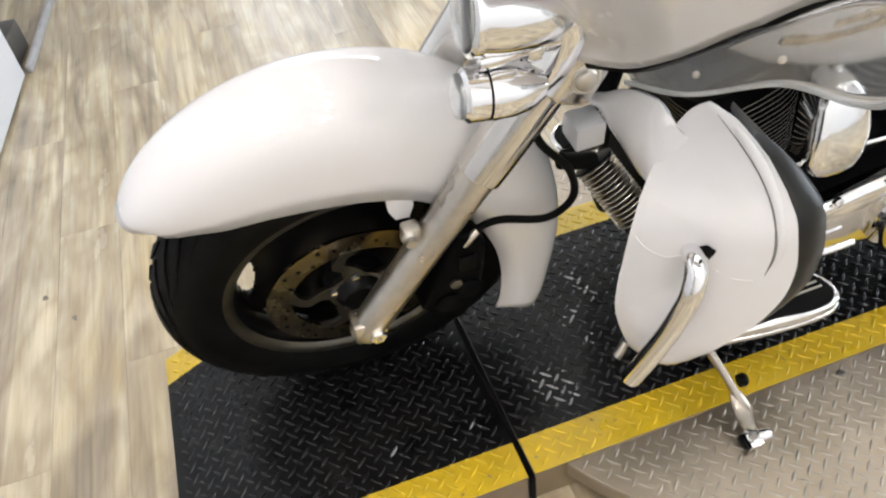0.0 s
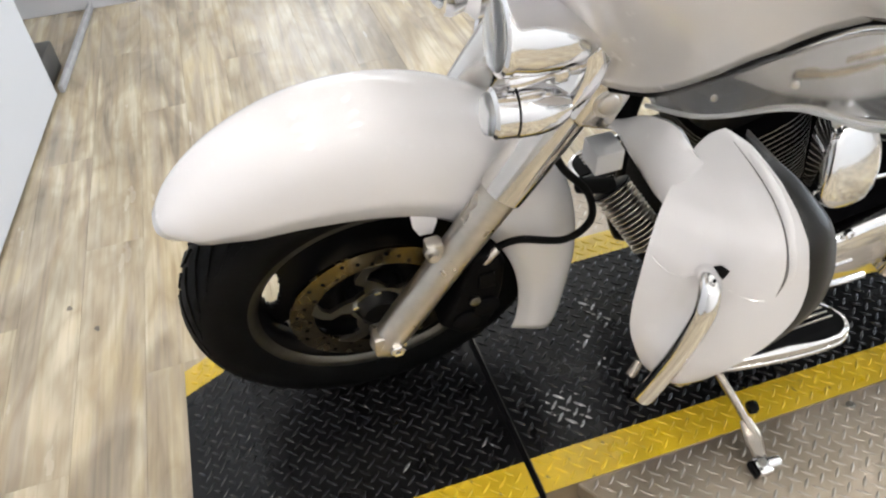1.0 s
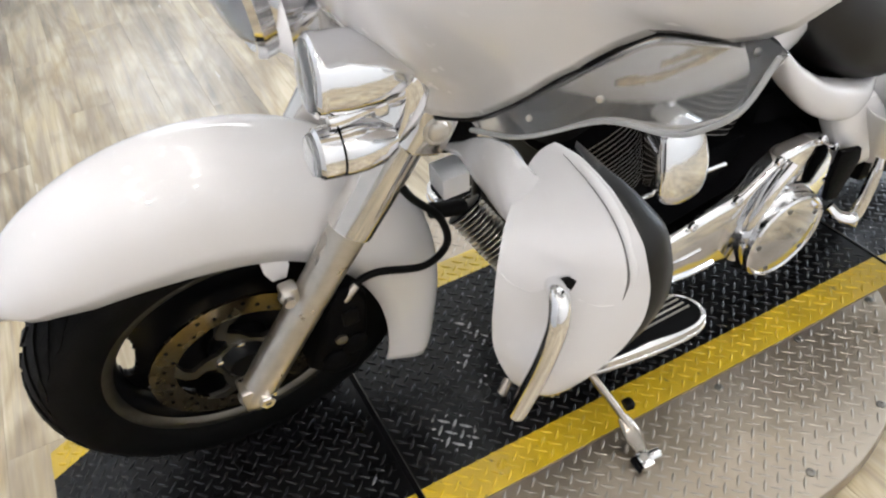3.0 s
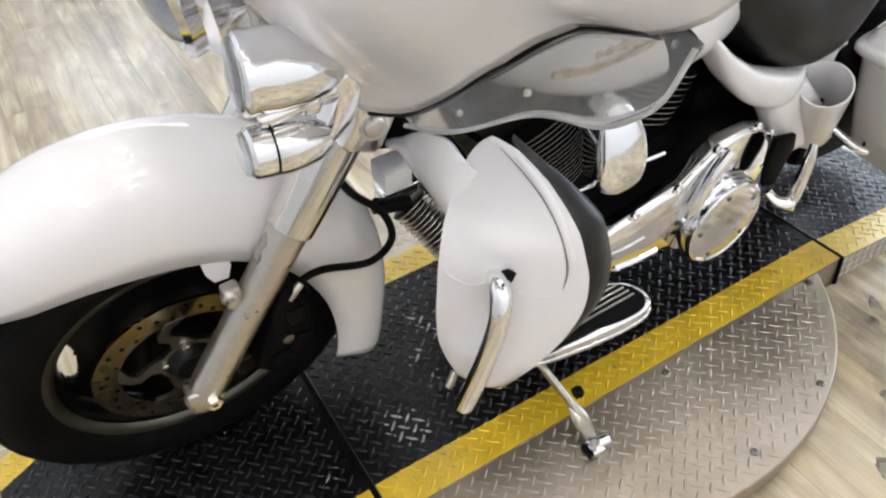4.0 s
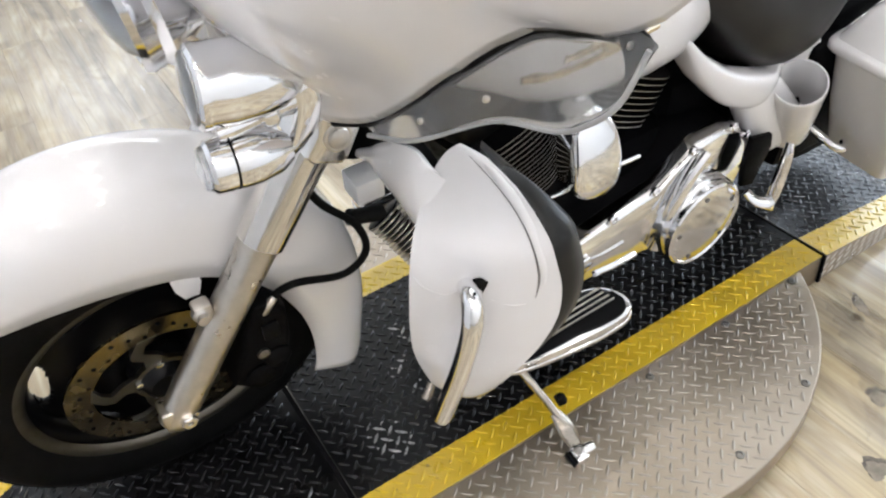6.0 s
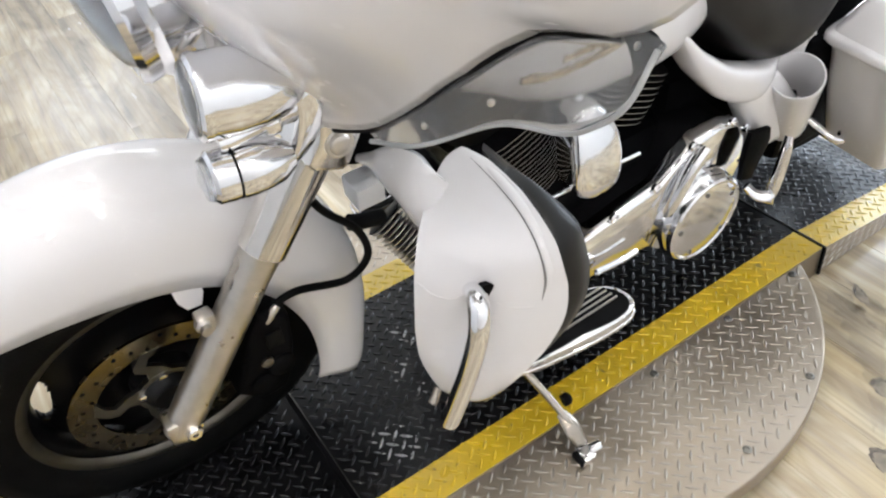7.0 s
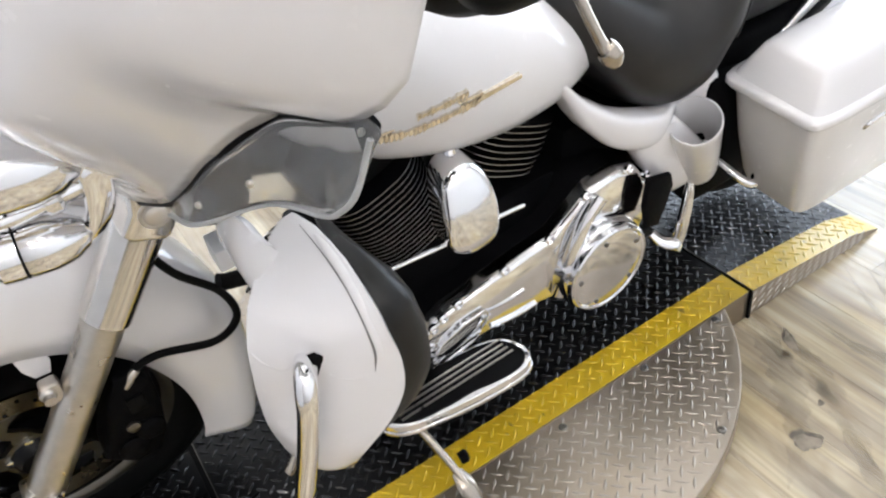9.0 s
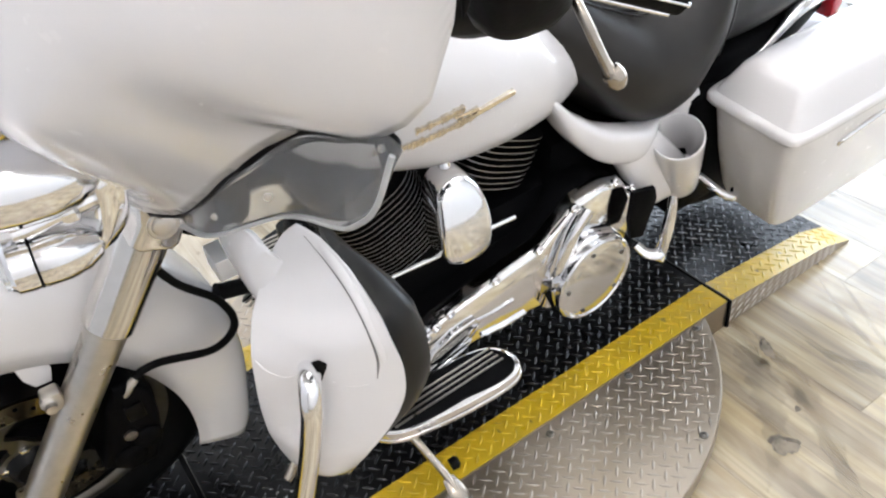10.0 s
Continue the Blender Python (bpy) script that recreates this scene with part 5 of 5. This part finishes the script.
for side in (-1, 1):
    mir = Matrix.Diagonal((1, -side, 1, 1))
    rings, dark = [], []
    for z in np.linspace(0.325, 0.715, 64):
        fx, fy, rx, ry = interp(LOWER, z)
        thick = 0.045 * min(1.0, (rx - fx) / 0.1)
        outer = [mir @ lower_face(z, s) for s in np.linspace(0, 1, 29)]
        inner = [mir @ (lower_face(z, s) + Vector((thick * 0.8 * math.sin(math.pi * s) ** 0.5, thick * 0.75 * math.sin(math.pi * s) ** 0.5, 0))) for s in np.linspace(0.97, 0.03, 13)]
        rings.append(outer + inner)
        if 0.40 < z < 0.711:
            e = math.sqrt(max(0.0, min(1.0, (0.714 - z) / 0.06)))
            g = min(1.0, (z - 0.40) / 0.09) * 0.046 * e
            f0, r0 = lower_face(z, 0.60), lower_face(z, 0.985)
            pts = [f0 + Vector((0.02, 0.03, 0)), r0 + Vector((0.0, 0.006, 0)), r0 + Vector((g * 0.5, 0.003, 0)), r0 + Vector((g, 0.009, 0)), r0 + Vector((g + 0.008 * e, 0.026 * e, 0)), r0 + Vector((g + 0.010 * e, 0.07 * e, -0.004)), f0 + Vector((0.02 + 0.03 * e, 0.03 + 0.03 * e, 0))]
            dark.append([mir @ Vector(p) for p in pts])
    lower = part("fairing_lower", loft(rings), PEARL, moto, "pearl white vented lower leg fairing", smooth=50)
    part("glove_box", loft(dark), BLACK_SATIN, lower, "black storage box behind the lower fairing", smooth=60)
    rings = []
    for a, c in zip(curve_points(ARM_UP, 5), curve_points(ARM_LOW, 5)):
        a, c = mir @ Vector((a[0], -a[1], a[2])), mir @ Vector((c[0], -c[1], c[2]))
        u = (a - c) / 2
        w = u.cross(Vector((0.3, side, 0.35))).normalized()
        w = w if w.x < 0 else -w
        rings.append([(a + c) / 2 + u * q + w * (0.016 * (1 - q * q) * u.length / 0.05) for q in np.linspace(-1, 1, 11)] + [(a + c) / 2 + u * q - w * 0.010 for q in (0.9, 0.0, -0.9)])
    part("upper_arm", loft(rings), PEARL, lower, smooth=70)
    part("guard_slot", tube([mir @ (lower_face(0.594, 0.475) + Vector((0, 0.004, 0))), mir @ (lower_face(0.594, 0.475) + Vector((-0.002, -0.0030, 0)))], 0.0205, 28, 1), BLACK_PLASTIC, lower, "dark slot")
    part("engine_guard", tube([(x, side * y, z, r) for x, y, z, r in GUARD], 0.0135, 20, 6), CHROME, moto, "chrome engine guard bar")
    part("mount_stud", tube([(0.315, side * 0.322, 0.395, 0.006), (0.303, side * 0.329, 0.385, 0.007), (0.297, side * 0.331, 0.381, 0.0065)], 0.006, 12, 2), WORN_ALLOY, lower, "bright stud under the panel")
    lip = [mir @ lower_face(z, s) for z, s in ((0.712, 0.40), (0.709, 0.58), (0.703, 0.72), (0.691, 0.82), (0.672, 0.865), (0.642, 0.885), (0.614, 0.87), (0.588, 0.84))]
    # thin grey tube stands in for the shade round the door panel
    part("door_groove", tube([(*(p + Vector((-0.0006, 0.0010, 0))), r) for p, r in zip(lip, (0.0004, 0.0005, 0.0007, 0.0009, 0.0013, 0.0017, 0.0018, 0.0008))], 0.002, 8, 6), SHADOW_GAP, lower, "grey line for the shade in the door panel's gap")
    part("door_lip", tube([(*(p + Vector((0.007, 0.0035, 0))), r) for p, r in zip(lip, (0.002, 0.004, 0.0065, 0.0075, 0.008, 0.008, 0.007, 0.003))], 0.006, 12, 6), PEARL, lower)
    part("panel_seam", tube([mir @ (lower_face(z, s) + Vector((0, 0.0008, 0))) for z, s in ((0.592, 0.03), (0.583, 0.12), (0.582, 0.25), (0.590, 0.34))], 0.0014, 6, 5), PEARL, lower)
    part("panel_seam", tube([mir @ (lower_face(z, s) + Vector((0, 0.0008, 0))) for z, s in ((0.586, 0.56), (0.580, 0.68), (0.580, 0.78))], 0.0014, 6, 5), PEARL, lower)
# voltage regulator and small parts between the frame tubes
REG = axis_pose((0.428, -0.070, 0.406), (0.414, -0.632, -0.654))
cooler = part("regulator", lathe([(0.022, -0.050), (0.022, 0.06)], REG, 20), BLACK_WRINKLE, moto, "black regulator body")
part("end_cap", lathe([(0.030, -0.060), (0.034, -0.058), (0.034, -0.056), (0.030, -0.055)], REG, 28), BLACK_PLASTIC, cooler, "black end cap")
for k in range(14):
    z = -0.054 + 0.0082 * k
    part("cooling_fin", lathe([(0.020, z), (0.033, z + 0.0004), (0.0335, z + 0.0014), (0.033, z + 0.0024), (0.020, z + 0.0028)], REG, 28), SATIN, cooler)
part("relay_box", box(0.346, 0.392, -0.078, -0.03, 0.526, 0.566, 0.003), WALL, moto, "grey metal relay box under the steering head")
part("hose_end", tube([(0.340, -0.045, 0.482), (0.352, -0.045, 0.476), (0.385, -0.045, 0.466), (0.397, -0.045, 0.462)], 0.0135, 14, 1), RUBBER, moto, "black rubber hose end")

# handlebar end with grip, clutch lever and switch pod
bar = part("handlebar", tube([(0.50, 0.0, 1.02), (0.50, -0.15, 1.03), (0.54, -0.30, 1.06), (0.62, -0.37, 1.05), (0.70, -0.41, 1.015), (0.79, -0.438, 0.977)], 0.0125, 14, 6), CHROME, moto, "chrome handlebar")
part("grip", tube([(0.66, -0.394, 1.03), (0.73, -0.418, 1.002), (0.796, -0.440, 0.974)], 0.0185, 18, 5), RUBBER, bar, "black rubber grip")
for k in range(5):
    a = 2 * math.pi * k / 5 + 0.6
    u, v = Vector((0.35, 0.1, 0.93)) * 0.019, Vector((0.3, -0.95, 0.0)) * 0.019
    o = u * math.cos(a) + v * math.sin(a)
    part("grip_band", tube([Vector((0.67, -0.398, 1.026)) + o, Vector((0.73, -0.418, 1.002)) + o, Vector((0.79, -0.438, 0.977)) + o], 0.003, 8, 4), CHROME, bar)
part("switch_pod", tube([(0.60, -0.365, 1.05, 0.03), (0.63, -0.38, 1.045, 0.031), (0.645, -0.389, 1.036, 0.024)], 0.028, 16, 3), BLACK_PLASTIC, bar, "black switch housing")
rings = []
for z, x, y, hx, hy in ((1.046, 0.552, -0.478, 0.020, 0.016), (1.051, 0.553, -0.480, 0.033, 0.028), (1.065, 0.552, -0.483, 0.039, 0.035), (1.09, 0.548, -0.485, 0.041, 0.038), (1.12, 0.541, -0.488, 0.041, 0.039), (1.17, 0.532, -0.490, 0.038, 0.036), (1.19, 0.529, -0.490, 0.024, 0.022)):
    rings.append(super_ring((x, y, z), (1, 0, 0), (0, 1, 0), hx, hy, 2.8, 32))
part("lever_housing", loft(rings), BLACK_PLASTIC, bar, "rounded black control housing", smooth=60)
part("clutch_lever", tube([(0.597, -0.478, 1.075, 0.0048), (0.596, -0.496, 1.063, 0.0047), (0.597, -0.514, 1.046, 0.0046), (0.601, -0.524, 1.029, 0.0046), (0.607, -0.532, 1.012, 0.0050), (0.610, -0.534, 1.008, 0.0085), (0.614, -0.536, 1.001, 0.0096), (0.618, -0.537, 0.994, 0.0065)], 0.007, 14, 5, 1.0), WORN_ALLOY, bar, "polished clutch lever with a ball end")

# side stand
stand = part("side_stand", tube([(0.50, -0.15, 0.205, 0.013), (0.525, -0.22, 0.175, 0.0088), (0.548, -0.31, 0.128, 0.0075), (0.556, -0.360, 0.100, 0.0075)], 0.013, 14, 4), WORN_ALLOY, moto, "chrome side stand leg")
part("flat_knee", tube([(0.553, -0.335, 0.112, 0.011), (0.556, -0.362, 0.097, 0.018), (0.558, -0.382, 0.082, 0.015), (0.559, -0.40, 0.068, 0.010)], 0.015, 14, 4, 0.5), WORN_ALLOY, stand)
foot = part("stand_foot", box(0.540, 0.566, -0.424, -0.388, 0.0605, 0.080, 0.006), CHROME, stand, "chrome stand foot")
part("foot_roller", lathe([(0.004, -0.001), (0.0105, 0.0), (0.0115, 0.002), (0.0115, 0.020), (0.0105, 0.022), (0.004, 0.023)], axis_pose((0.562, -0.406, 0.0735), (1, -0.12, 0.05)), 20), CHROME, foot)
part("pivot_bolt", lathe([(0.008, 0.0), (0.008, 0.004), (0.005, 0.005)], axis_pose((0.552, -0.404, 0.080), (0, -0.2, 1)), 6), STEEL, foot, "hexagonal pivot bolt")
part("inner_fork", box(0.534, 0.5395, -0.420, -0.392, 0.0605, 0.076, 0.002), BLACK_PLASTIC, foot)
part("stop_bumper", lathe([(0.011, 0.0), (0.012, 0.012), (0.008, 0.017)], axis_pose((0.572, -0.317, 0.108), (1, -0.1, 0.15)), 16), RUBBER, stand, "black rubber bumper")

# ---- wire rack far behind the ramp ----
rack = tagged(empty("wire_rack", pose(3.05, 0.45, 0.0, 0, 0, 10)), "grey diamond wire mesh panel standing on the floor", "rack")
for lean in (-1, 1):
    for k in range(-14, 15):
        y0 = 0.05 * k
        lo = max(0.02, (-0.36 - y0) if lean > 0 else (y0 - 0.36))
        hi = min(0.90, (0.36 - y0) if lean > 0 else (y0 + 0.36))
        if hi - lo > 0.04:
            part("wire", tube([(0.003 * lean, y0 + lean * lo, lo), (0.003 * lean, y0 + lean * hi, hi)], 0.0028, 6, 1), WIRE, rack)
for ey in (-0.36, 0.36):
    part("frame_bar", box(-0.008, 0.008, ey - 0.008, ey + 0.008, 0.0, 0.92), WIRE, rack, smooth=0)
for ez in (0.0, 0.904):
    part("frame_bar", box(-0.008, 0.008, -0.352, 0.352, ez, ez + 0.016), WIRE, rack, smooth=0)

# ---- floor planks ----
PW, PL = 0.152, 1.22
rng = random.Random(7)
mesh_for = {}


def plank_mesh(length):
    key = round(length, 3)
    if key not in mesh_for:
        g, b = 0.0001, 0.0003
        bm = bmesh.new()
        lo = [bm.verts.new((x, y, -0.003)) for x, y in ((g, g), (PW - g, g), (PW - g, key - g), (g, key - g))]
        mid = [bm.verts.new((x, y, -0.0012)) for x, y in ((g, g), (PW - g, g), (PW - g, key - g), (g, key - g))]
        top = [bm.verts.new((x, y, 0.0)) for x, y in ((g + b, g + b), (PW - g - b, g + b), (PW - g - b, key - g - b), (g + b, key - g - b))]
        for a, c in ((lo, mid), (mid, top)):
            for k in range(4):
                bm.faces.new((a[k], a[(k + 1) % 4], c[(k + 1) % 4], c[k]))
        bm.faces.new(top)
        me = bpy.data.meshes.new("plank")
        bm.to_mesh(me)
        bm.free()
        me.materials.append(PLANK)
        mesh_for[key] = me
    return mesh_for[key]


FX0, FX1, FY0, FY1 = -1.35, 3.66, -1.6, 3.3
x = FX0
col = 0
while x < FX1:
    y = FY0 - PL * ((0.0, 0.42, 0.77, 0.2, 0.6)[col % 5])
    while y < FY1:
        ob = new("plank", plank_mesh(PL))
        ob.parent = floor
        ob.location = (x, y, 0)
        y += PL
    x += PW
    col += 1
